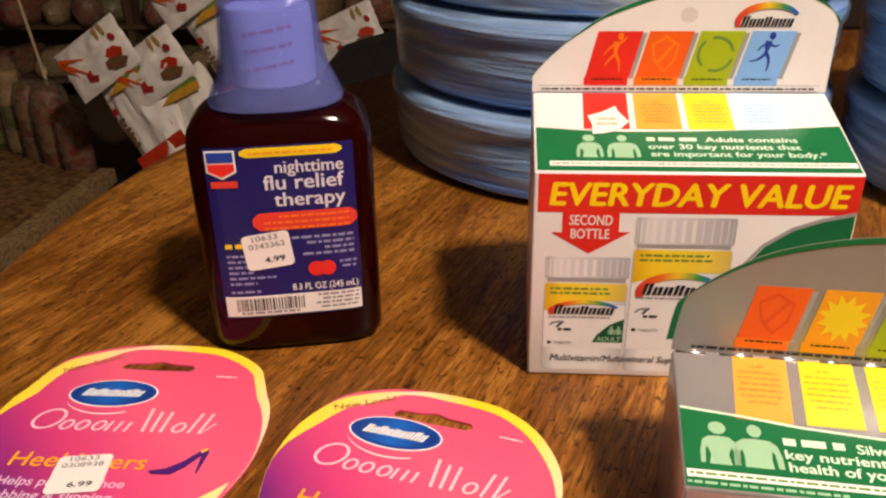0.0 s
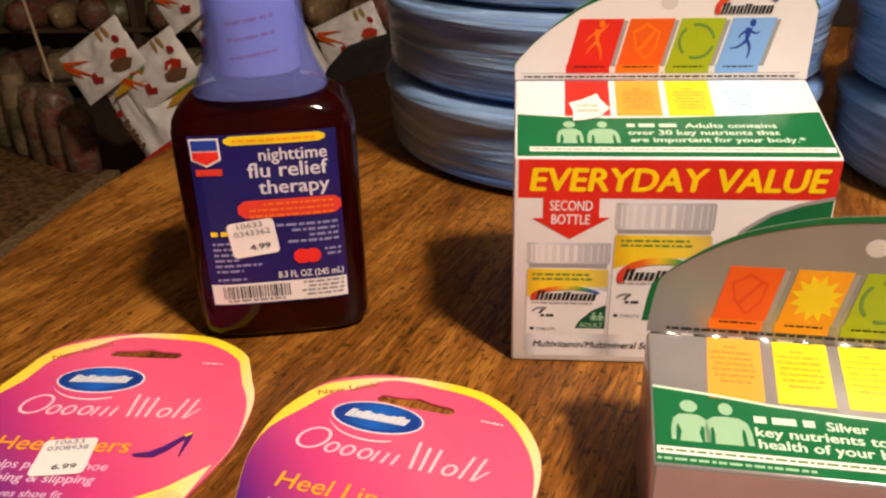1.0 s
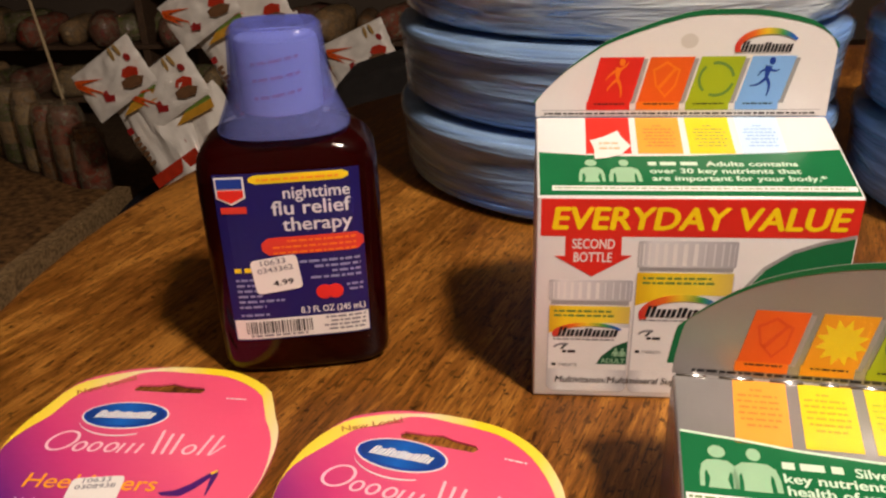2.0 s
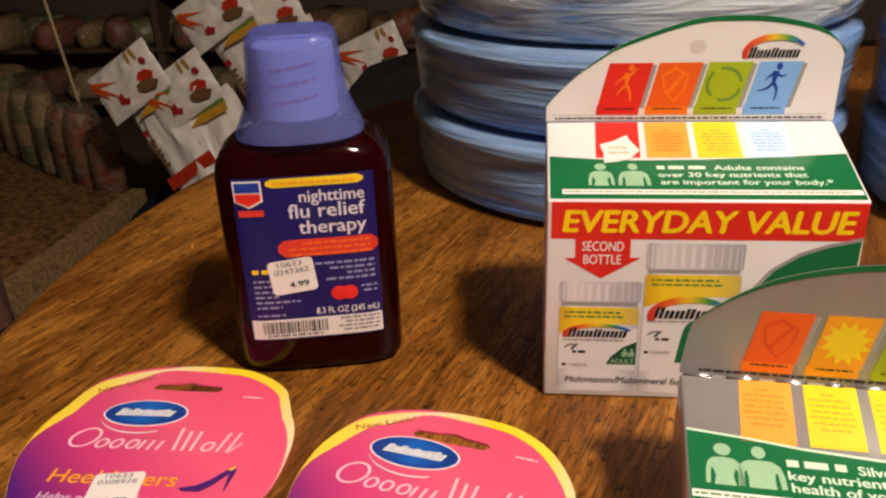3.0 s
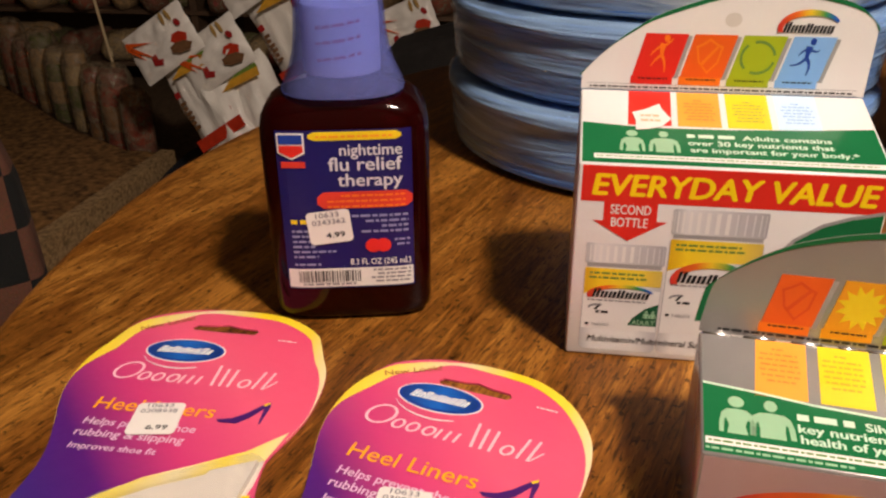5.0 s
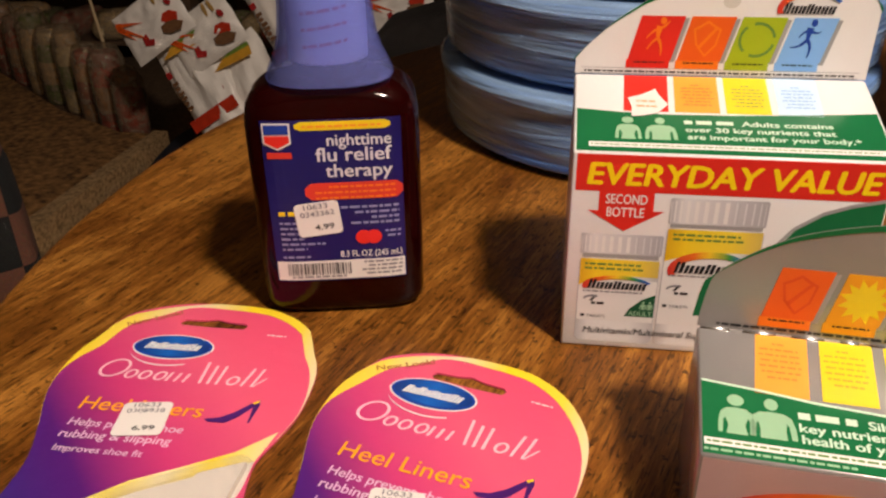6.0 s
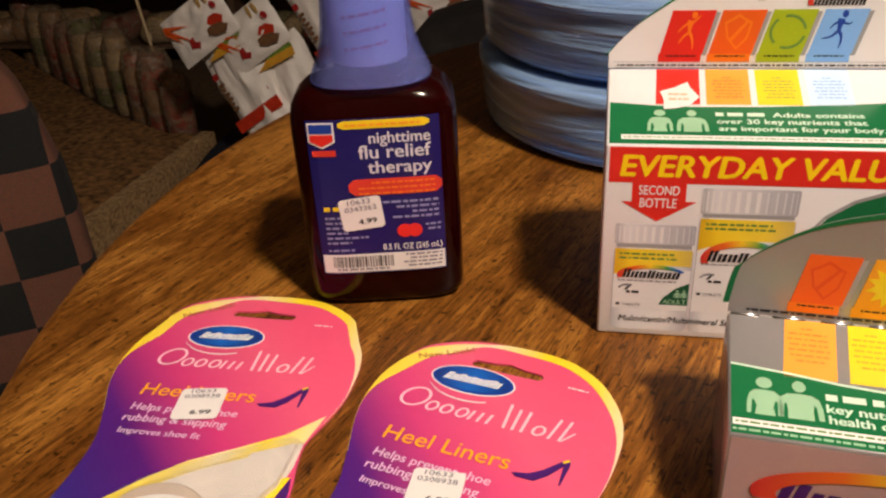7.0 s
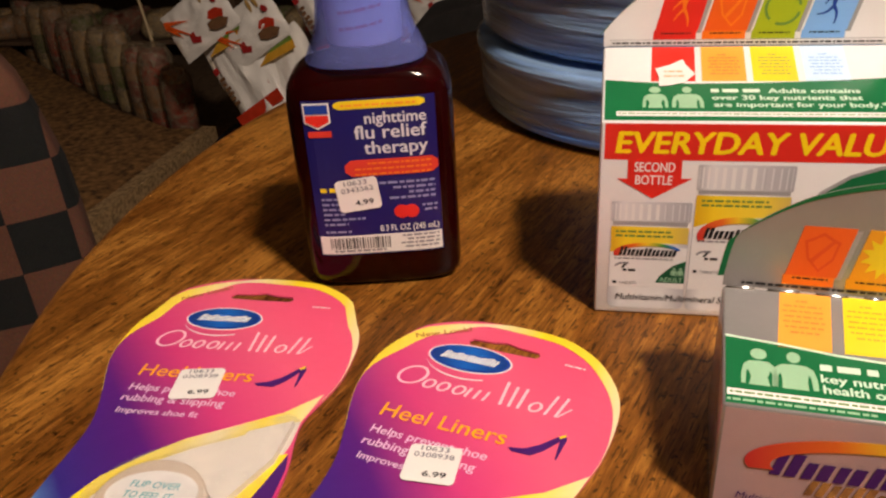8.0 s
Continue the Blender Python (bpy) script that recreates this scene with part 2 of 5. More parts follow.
def make_special():
    m, n, l, p = mat("red_syrup_bottle")
    p.inputs["Base Color"].default_value = (0.026, 0.0009, 0.0012, 1)
    p.inputs["Transmission Weight"].default_value, p.inputs["Roughness"].default_value, p.inputs["IOR"].default_value = 0.55, 0.09, 1.33
    bottle = m
    m, n, l, p = mat("lavender_plastic")
    p.inputs["Base Color"].default_value = (0.25, 0.29, 0.66, 1)
    p.inputs["Roughness"].default_value = 0.16
    tr, ts, mx, mx2 = n.new("ShaderNodeBsdfTranslucent"), n.new("ShaderNodeBsdfTransparent"), n.new("ShaderNodeMixShader"), n.new("ShaderNodeMixShader")
    tr.inputs["Color"].default_value = (0.30, 0.30, 0.85, 1)
    ts.inputs["Color"].default_value = (0.74, 0.79, 0.99, 1)
    mx.inputs["Fac"].default_value, mx2.inputs["Fac"].default_value = 0.30, 0.68
    l.new(p.outputs["BSDF"], mx.inputs[1])
    l.new(tr.outputs["BSDF"], mx.inputs[2])
    l.new(mx.outputs["Shader"], mx2.inputs[1])
    l.new(ts.outputs["BSDF"], mx2.inputs[2])
    l.new(mx2.outputs["Shader"], n["Material Output"].inputs["Surface"])
    cup = m
    return bottle, cup


M_SYRUP, M_CUP = make_special()
M_PLATE = plain("blue_foam", (0.16, 0.345, 0.72), 0.40, var=0.12, scale=40, bump=0.2, bump_scale=160)
M_PLATE2 = plain("teal_blue_foam", (0.16, 0.40, 0.58), 0.40, var=0.12, scale=40, bump=0.2, bump_scale=160)
M_FILM = film("wrap_film", 0.52, (0.90, 0.95, 1.0), (7.0, 7.0, 120.0), 0.16, (0.36, 0.56, 0.86))
# Top packs' looser film, made paler: a specular swirl painted into its colour.
M_FILM_TOP = film("loose_bright_film", 0.70, (0.92, 0.95, 0.97), (14.0, 14.0, 110.0), 0.10, (0.62, 0.72, 0.76))
M_CLEAR = film("blister_film", 0.10, (0.96, 0.95, 0.93), (60, 60, 60), 0.08)
M_POUCHFILM = film("pouch_film", 0.34, (0.80, 0.74, 0.64), (45, 45, 45), 0.10, (0.42, 0.33, 0.22))


# ---- building helpers ----
def part(name, bm, material, parent, label=""):
    """Links a bmesh as one mesh under a thing or a part."""
    me = bpy.data.meshes.new(name)
    bm.to_mesh(me)
    bm.free()
    return mesh_part(name, me, material, parent, label)


def mesh_part(name, me, material, parent, label=""):
    me.materials.clear()
    me.materials.append(material)
    ob = new(name, me)
    ob.parent = parent
    if label:
        ob["label"] = label
    return ob


def thing(name, m, label, category, group=""):
    ob = new(name)
    ob.empty_display_size = 0.02
    ob.matrix_world = m
    return tagged(ob, label, category, group)


def smooth(ob, degrees=40):
    for f in ob.data.polygons:
        f.use_smooth = True
    ob.data.set_sharp_from_angle(angle=radians(degrees))
    return ob


def place(bm, m=None, bend=None):
    if m is not None:
        bmesh.ops.transform(bm, matrix=m, verts=bm.verts)
    if bend:
        for v in bm.verts:
            v.co = bend(v.co)
    return bm


def box_bm(x0, y0, z0, x1, y1, z1, bevel=0.0, seg=2):
    bm = bmesh.new()
    bmesh.ops.create_cube(bm, size=1)
    bmesh.ops.transform(bm, verts=bm.verts, matrix=Matrix.Translation(((x0 + x1) / 2, (y0 + y1) / 2, (z0 + z1) / 2)) @ Matrix.Diagonal((x1 - x0, y1 - y0, z1 - z0, 1)))
    if bevel:
        bmesh.ops.bevel(bm, geom=bm.edges[:], offset=bevel, segments=seg, profile=0.5, affect="EDGES")
    return bm


def poly_bm(points, depth=0.0002, lift=0.0, z0=None):
    """A flat outline of the panel's plane, given a slight thickness."""
    bm = bmesh.new()
    base = lift if z0 is None else z0
    f = bm.faces.new([bm.verts.new((x, y, base)) for x, y in points])
    f.normal_update()
    if f.normal.z > 0:
        f.normal_flip()
    r = bmesh.ops.extrude_face_region(bm, geom=[f])
    bmesh.ops.translate(bm, verts=[v for v in r["geom"] if isinstance(v, bmesh.types.BMVert)], vec=(0, 0, depth))
    bmesh.ops.recalc_face_normals(bm, faces=bm.faces)
    return bm


def strip_bm(outer, inner, depth=0.0002, lift=0.0):
    """A band between two open outlines with as many points each."""
    bm = bmesh.new()
    rows = [[bm.verts.new((x, y, lift + d)) for x, y in side] for d in (0, depth) for side in (outer, inner)]
    ob_, ib, ot, it = rows
    for k in range(len(outer) - 1):
        bm.faces.new((ot[k], ot[k + 1], it[k + 1], it[k]))
        bm.faces.new((ob_[k], ib[k], ib[k + 1], ob_[k + 1]))
        bm.faces.new((ob_[k], ob_[k + 1], ot[k + 1], ot[k]))
        bm.faces.new((ib[k], it[k], it[k + 1], ib[k + 1]))
    bmesh.ops.recalc_face_normals(bm, faces=bm.faces)
    return bm


def rect(x0, y0, x1, y1, n=1):
    return [(x0 + (x1 - x0) * k / n, y0) for k in range(n)] + [(x1, y0)] + [(x1 + (x0 - x1) * k / n, y1) for k in range(n)] + [(x0, y1)]


def round_rect(x0, y0, x1, y1, r, n=5):
    pts = []
    for cx, cy, a0 in ((x1 - r, y1 - r, 0), (x0 + r, y1 - r, 90), (x0 + r, y0 + r, 180), (x1 - r, y0 + r, 270)):
        pts += [(cx + r * math.cos(radians(a0 + 90 * k / n)), cy + r * math.sin(radians(a0 + 90 * k / n))) for k in range(n + 1)]
    return pts


def ellipse(cx, cy, a, b, turn=0.0, n=36):
    c, s = math.cos(radians(turn)), math.sin(radians(turn))
    out = []
    for k in range(n):
        x, y = a * math.cos(2 * math.pi * k / n), b * math.sin(2 * math.pi * k / n)
        out.append((cx + c * x - s * y, cy + s * x + c * y))
    return out


def arc(cx, cy, a, b, a0, a1, n=24):
    return [(cx + a * math.cos(radians(a0 + (a1 - a0) * k / n)), cy + b * math.sin(radians(a0 + (a1 - a0) * k / n))) for k in range(n + 1)]


def text_bm(words, x, y, width, height, lift=0.0006, bold=0.0, shear=0.0, align="LEFT", depth=0.0):
    """Lettering in the built-in font, scaled to a width and a capital height; (x, y) is its lower left corner (or lower right)."""
    cu = bpy.data.curves.new("lettering", "FONT")
    cu.body, cu.size, cu.shear, cu.resolution_u = words, 1.0, shear, 3
    ob = bpy.data.objects.new("lettering", cu)
    scene.collection.objects.link(ob)
    deps = bpy.context.evaluated_depsgraph_get()
    me = bpy.data.meshes.new_from_object(ob.evaluated_get(deps))
    bpy.data.objects.remove(ob)
    bpy.data.curves.remove(cu)
    bm = bmesh.new()
    bm.from_mesh(me)
    bpy.data.meshes.remove(me)
    xs = [v.co.x for v in bm.verts]
    w = max(xs) - min(xs)
    sx, sy = width / w, height / 0.70
    x0 = x if align == "LEFT" else x - width
    for v in bm.verts:
        v.co = Vector((x0 + (v.co.x - min(xs)) * sx, y + v.co.y * sy, lift))
    if bold:
        first = bm.verts[:] + bm.edges[:] + bm.faces[:]
        for i, (dx, dy) in enumerate(((bold, 0.0), (-bold, 0.0), (0.0, bold * 0.7), (0.0, -bold * 0.7))):
            more = bmesh.ops.duplicate(bm, geom=first)["geom"]
            bmesh.ops.translate(bm, verts=[v for v in more if isinstance(v, bmesh.types.BMVert)], vec=(dx * sy, dy * sy, -0.000012 * (i + 1)))
    return bm


def bars_bm(x, y, widths, pitch, height, lift=0.0005, align="LEFT"):
    """Lines of print too small to read, as plain bars."""
    bm = bmesh.new()
    for k, w in enumerate(widths):
        x0 = x if align == "LEFT" else x - w if align == "RIGHT" else x - w / 2
        at, left = x0, w
        i = 0
        while left > 0.0004:
            step = min(left, height * (1.2 + 2.2 * ((i * 7 + k * 3) % 5) / 4))
            y0 = y - k * pitch + height * 0.1
            bm.faces.new([bm.verts.new((px, py, lift)) for px, py in rect(at, y0, at + step * 0.9, y0 + height * 0.8)])
            at, left, i = at + step + height * 0.35, left - step - height * 0.35, i + 1
    return bm


def lathe_bm(profile, n=48, closed=False):
    """A turned shape round z from (radius, height) pairs."""
    bm = bmesh.new()
    rings = [[bm.verts.new((r * math.cos(2 * math.pi * k / n), r * math.sin(2 * math.pi * k / n), z)) for k in range(n)] for r, z in profile]
    pairs = list(zip(rings, rings[1:])) + ([(rings[-1], rings[0])] if closed else [])
    for a, b in pairs:
        for k in range(n):
            bm.faces.new((a[k], a[(k + 1) % n], b[(k + 1) % n], b[k]))
    if not closed:
        bm.faces.new(rings[0][::-1])
        bm.faces.new(rings[-1])
    bmesh.ops.recalc_face_normals(bm, faces=bm.faces)
    return bm


def squircle(a, b, e, n=64):
    out = []
    for k in range(n):
        c, s = math.cos(2 * math.pi * k / n), math.sin(2 * math.pi * k / n)
        r = (abs(c) ** e + abs(s) ** e) ** (-1 / e)
        out.append((a * c * r, b * s * r))
    return out


def loft_bm(sections, n=64, cap=(True, True), cy=()):
    """A skin over rounded sections (half width, half depth, exponent, height)."""
    bm = bmesh.new()
    rings = []
    for i, (a, b, e, z) in enumerate(sections):
        dy = cy[i] if cy else 0.0
        rings.append([bm.verts.new((x, y + dy, z)) for x, y in squircle(a, b, e, n)])
    for p, q in zip(rings, rings[1:]):
        for k in range(n):
            bm.faces.new((p[k], p[(k + 1) % n], q[(k + 1) % n], q[k]))
    if cap[0]:
        bm.faces.new(rings[0][::-1])
    if cap[1]:
        bm.faces.new(rings[-1])
    return bm


# ---- structure ----
FLOOR_Z = -0.75


def setting(name, bm, material, label, category):
    me = bpy.data.meshes.new(name)
    bm.to_mesh(me)
    bm.free()
    me.materials.append(material)
    return tagged(new(name, me), label, category, kind="structure")


M_FLOOR = plain("dark_carpet", (0.10, 0.062, 0.032), 0.95, var=0.5, scale=90, bump=0.6, bump_scale=220)
M_WALL = plain("dim_wall_paint", (0.18, 0.14, 0.105), 0.8, var=0.06, scale=3, bump=0.1)
M_CEIL = plain("ceiling_paint", (0.22, 0.19, 0.155), 0.9, var=0.03, scale=4)
setting("floor", box_bm(-3.4, -2.6, FLOOR_Z - 0.1, 3.4, 4.6, FLOOR_Z), M_FLOOR, "dark brown carpeted floor", "floor")
# Ceiling and walls are added round the table to bounce the lamp's light.
setting("ceiling", box_bm(-3.4, -2.6, 1.70, 3.4, 4.6, 1.8), M_CEIL, "plain pale ceiling, unseen, added to bounce light", "ceiling")
setting("wall_north", box_bm(-3.4, 4.6, FLOOR_Z, 3.4, 4.7, 1.7), M_WALL, "dim brown painted wall added to bounce light", "wall")
setting("wall_south", box_bm(-3.4, -2.7, FLOOR_Z, 3.4, -2.6, 1.7), M_WALL, "dim brown painted wall added to bounce light", "wall")
setting("wall_west", box_bm(-3.5, -2.6, FLOOR_Z, -3.4, 4.6, 1.7), M_WALL, "dim brown painted wall added to bounce light", "wall")
setting("wall_east", box_bm(3.4, -2.6, FLOOR_Z, 3.5, 4.6, 1.7), M_WALL, "dim brown painted wall added to bounce light", "wall")


# ---- round wooden table ----
def make_table():
    t = thing("round_table", pose(0.3285, 0.114, FLOOR_Z), "round brown wooden table with worn grain and pores", "table")
    R = 0.62
    prof = [(0.02, 0.715), (R - 0.012, 0.715), (R - 0.003, 0.720), (R, 0.730), (R - 0.001, 0.741), (R - 0.005, 0.7475), (R - 0.011, 0.75), (0.02, 0.75)]
    smooth(part("tabletop", lathe_bm(prof, 160), M_TABLE, t), 30)
    smooth(part("pedestal", lathe_bm([(0.09, 0.10), (0.11, 0.2), (0.06, 0.35), (0.055, 0.5), (0.1, 0.68), (0.12, 0.715)], 40), M_DARKWOOD, t), 40)
    for k in range(4):
        bm = box_bm(0.05, -0.035, 0.0, 0.42, 0.035, 0.09, 0.012)
        part("foot", place(bm, pose(0, 0, 0, 0, 0, 45 + 90 * k)), M_DARKWOOD, t)
    return t


make_table()


# ---- carton with a sloping top and a shaped header card ----
def carton_shell(t, W, D, H, RISE, base, front, header_pts):
    """Body, front, slope and header panels; returns the panels' frames (front, slope, header)."""
    bm = bmesh.new()
    sec = [(0, 0), (D, 0), (D, H + RISE), (0, H)]
    a = [bm.verts.new((0, y, z)) for y, z in sec]
    b = [bm.verts.new((W, y, z)) for y, z in sec]
    bm.faces.new(a)
    bm.faces.new(b[::-1])
    for k in range(4):
        bm.faces.new((a[k], b[k], b[(k + 1) % 4], a[(k + 1) % 4]))
    bmesh.ops.recalc_face_normals(bm, faces=bm.faces)
    bmesh.ops.bevel(bm, geom=bm.edges[:], offset=0.0011, segments=3, profile=0.5, affect="EDGES")
    smooth(part("carton_body", bm, base, t), 35)
    thin = Matrix.Diagonal((1, 1, 0.4, 1))
    f_front = Matrix(((1, 0, 0, 0), (0, 0, -1, 0), (0, 1, 0, 0), (0, 0, 0, 1))) @ thin
    L = math.hypot(D, RISE)
    c, s = D / L, RISE / L
    f_slope = Matrix(((1, 0, 0, 0), (0, c, -s, 0), (0, s, c, H), (0, 0, 0, 1))) @ thin
    f_head = Matrix(((1, 0, 0, 0), (0, 0, -1, D), (0, 1, 0, H + RISE), (0, 0, 0, 1))) @ thin
    part("header_card", place(poly_bm(header_pts, 0.0008, z0=-0.0008), f_head), base, t)
    if front is not base:
        part("front_panel", place(poly_bm(rect(0.0012, 0.0012, W - 0.0012, H - 0.0012), 0.0001), f_front), front, t)
    return f_front, f_slope, f_head, L


def header_outline(W, shape):
    """The header card's outline: a straight foot, then a smooth arch through the given points from its right side to its left."""
    pts = [(0.0, 0.0), (W, 0.0)]
    for k in range(len(shape) - 1):
        p0, p1, p2, p3 = shape[max(k - 1, 0)], shape[k], shape[k + 1], shape[min(k + 2, len(shape) - 1)]
        for j in range(3):
            u = j / 3
            pts.append(tuple(0.5 * (2 * p1[i] + (p2[i] - p0[i]) * u + (2 * p0[i] - 5 * p1[i] + 4 * p2[i] - p3[i]) * u * u + (3 * p1[i] - p0[i] - 3 * p2[i] + p3[i]) * u ** 3) for i in (0, 1)))
    return pts + [shape[-1]]


def header_band(pts, t, f, thick, material):
    top = pts[2:]
    inner = []
    for k, (x, z) in enumerate(top):
        (xa, za), (xb, zb) = top[max(k - 1, 0)], top[min(k + 1, len(top) - 1)]
        d = math.hypot(xb - xa, zb - za)
        w = thick * min(1.0, 0.3 + k / 6)
        inner.append((x + (za - zb) / d * w * -1, z + (xb - xa) / d * w))
    part("green_border", place(strip_bm(top, inner, 0.0003, 0.0002), f), material, t)


def swoosh(t, f, x, y, w, h, lift=0.0008):
    """A rainbow arch that swells towards its right end."""
    outer = arc(x + w * 0.52, y, w * 0.52, h, 195, 25, 26)
    inner = arc(x + w * 0.56, y - h * 0.05, w * 0.47, h * 0.72, 195, 32, 26)
    return part("rainbow_arch", place(strip_bm(outer, inner, 0.0001, lift), f), M_RAINBOW, t)


def wordmark(t, f, x, y, w, h, material, lift=0.0008, slant=0.25, heights=(1, 0.72, 0.72, 0.88, 0.72, 0.72, 0.72)):
    """A brand mark as plain slanted blocks of uneven height, each split by a thin gap."""
    pitch = w / len(heights)
    for k, tall in enumerate(heights):
        a, top = x + pitch * k, h * tall * 0.9
        bm = bmesh.new()
        for x0, x1 in ((0.0, 0.34), (0.46, 0.84)):
            bm.faces.new([bm.verts.new((a + pitch * px + slant * py, y + py, lift)) for px, py in ((x0, 0), (x1, 0), (x1, top), (x0, top))])
        part("brand_block", place(bm, f), material, t)


def printed_tiles(t, f_head, f_slope, L, spans, y0, y1, lean, faces, strips, dark, slope_to, drift):
    for (a, b), m, s, d in zip(spans, faces, strips, dark):
        part("tile_shadow", place(poly_bm([(a + 0.001, y0 - 0.0008), (b + 0.0015, y0 - 0.0008), (b + lean + 0.0016, y1 - 0.0008), (a + lean, y1 - 0.0008)], 0.00005, 0.0002), f_head), M_SHADE, t)
        part("colour_tile", place(poly_bm([(a, y0), (b, y0), (b + lean, y1), (a + lean, y1)], 0.0002, 0.0003), f_head), m, t)
        part("tile_foot", place(poly_bm(rect(a - 0.0005, 0.0028, b - 0.0005, y0), 0.0001, 0.0003), f_head), d, t)
        part("tile_caption", place(bars_bm((a + b) / 2, y0 - 0.0014, [(b - a) * 0.7], 0.001, 0.0008, 0.0006, "MID"), f_head), M_BLACK, t)
        part("colour_strip", place(poly_bm([(a - 0.0008, L - 0.001), (a + drift, slope_to), (b + drift, slope_to), (b - 0.0008, L - 0.001)], 0.0001, 0.0002), f_slope), s, t)


def plain_figure(cx, y, h, lift, kind):
    """A plain rounded emblem: a disc over a block with sloping shoulders and two side bars."""
    bm = bmesh.new()
    w = h * (0.34 if kind == 0 else 0.42)
    half = [(0.0, 0.66), (w * 0.55, 0.64), (w * 0.86, 0.54), (w, 0.30), (w * 1.02, 0.02), (w * 0.78, 0.02), (w * 0.72, 0.34), (w * 0.62, 0.40), (w * (0.46 if kind == 0 else 0.56), 0.22), (w * 0.58, 0.0)]
    pts = [(cx + x, y + h * v) for x, v in half] + [(cx - x, y + h * v) for x, v in half[:0:-1]]
    for shape in (ellipse(cx, y + h * 0.85, h * (0.16 if kind == 0 else 0.13), h * 0.15, n=18), pts):
        f = bm.faces.new([bm.verts.new((px, py, lift)) for px, py in shape])
        f.normal_update()
        if f.normal.z < 0:
            f.normal_flip()
    bmesh.ops.triangulate(bm, faces=bm.faces[:])
    return bm


def runner(cx, cy, h, kind):
    """A plain leaping shape: a dot and curved limbs as tapering strokes."""
    strokes = ((((0.02, 0.26), (-0.02, 0.10), (0.0, -0.08)), 0.17), (((-0.02, 0.20), (-0.20, 0.10), (-0.30, -0.06)), 0.07), (((0.04, 0.20), (0.20, 0.30), (0.26, 0.40)), 0.07), (((0.0, -0.06), (0.12, -0.22), (0.10, -0.50)), 0.09), (((-0.02, -0.06), (-0.16, -0.14), (-0.26, -0.34)), 0.08)) if kind == 0 else ((((0.02, 0.28), (0.0, 0.12), (-0.02, -0.06)), 0.18), (((0.0, 0.22), (-0.20, 0.14), (-0.22, 0.02)), 0.07), (((0.04, 0.20), (0.22, 0.10), (0.28, 0.20)), 0.07), (((0.0, -0.04), (0.14, -0.20), (0.04, -0.48)), 0.09), (((-0.04, -0.04), (-0.16, -0.22), (-0.40, -0.22)), 0.08))
    bm = bmesh.new()
    bm.faces.new([bm.verts.new((px, py, 0.0007)) for px, py in ellipse(cx + h * (0.10 if kind == 0 else 0.09), cy + h * 0.40, h * 0.075, h * 0.095, n=14)])
    for k, (pts, w) in enumerate(strokes):
        p = [Vector((cx + x * h, cy + y * h)) for x, y in pts]
        rows = []
        for i in range(9):
            u = i / 8
            c = p[0] * (1 - u) ** 2 + p[1] * 2 * u * (1 - u) + p[2] * u * u
            d = ((p[1] - p[0]) * (1 - u) + (p[2] - p[1]) * u).normalized()
            r = w * h * (1 - 0.65 * u) / 2
            rows.append([bm.verts.new((c.x - d.y * r * q, c.y + d.x * r * q, 0.0007 + 0.00002 * k)) for q in (-1, 1)])
        for a, b in zip(rows, rows[1:]):
            bm.faces.new((a[0], a[1], b[1], b[0]))
    return bm


def shield(t, f, cx, cy, a, b, material):
    """The outline of a shield with a bar across."""
    shape = [(0, -b), (a * 0.75, -b * 0.35), (a, b * 0.55), (a * 0.55, b * 0.72), (0, b), (-a * 0.55, b * 0.72), (-a, b * 0.55), (-a * 0.75, -b * 0.35), (0, -b)]
    part("tile_emblem", place(strip_bm([(cx + x, cy + y) for x, y in shape], [(cx + x * 0.82, cy + y * 0.84) for x, y in shape], 0.0001, 0.0006), f), material, t, "shield outline")
    part("tile_emblem", place(poly_bm([(cx - a * 0.6, cy - b * 0.42), (cx - a * 0.4, cy - b * 0.55), (cx + a * 0.7, cy + b * 0.52), (cx + a * 0.55, cy + b * 0.62)], 0.0001, 0.0006), f), material, t)


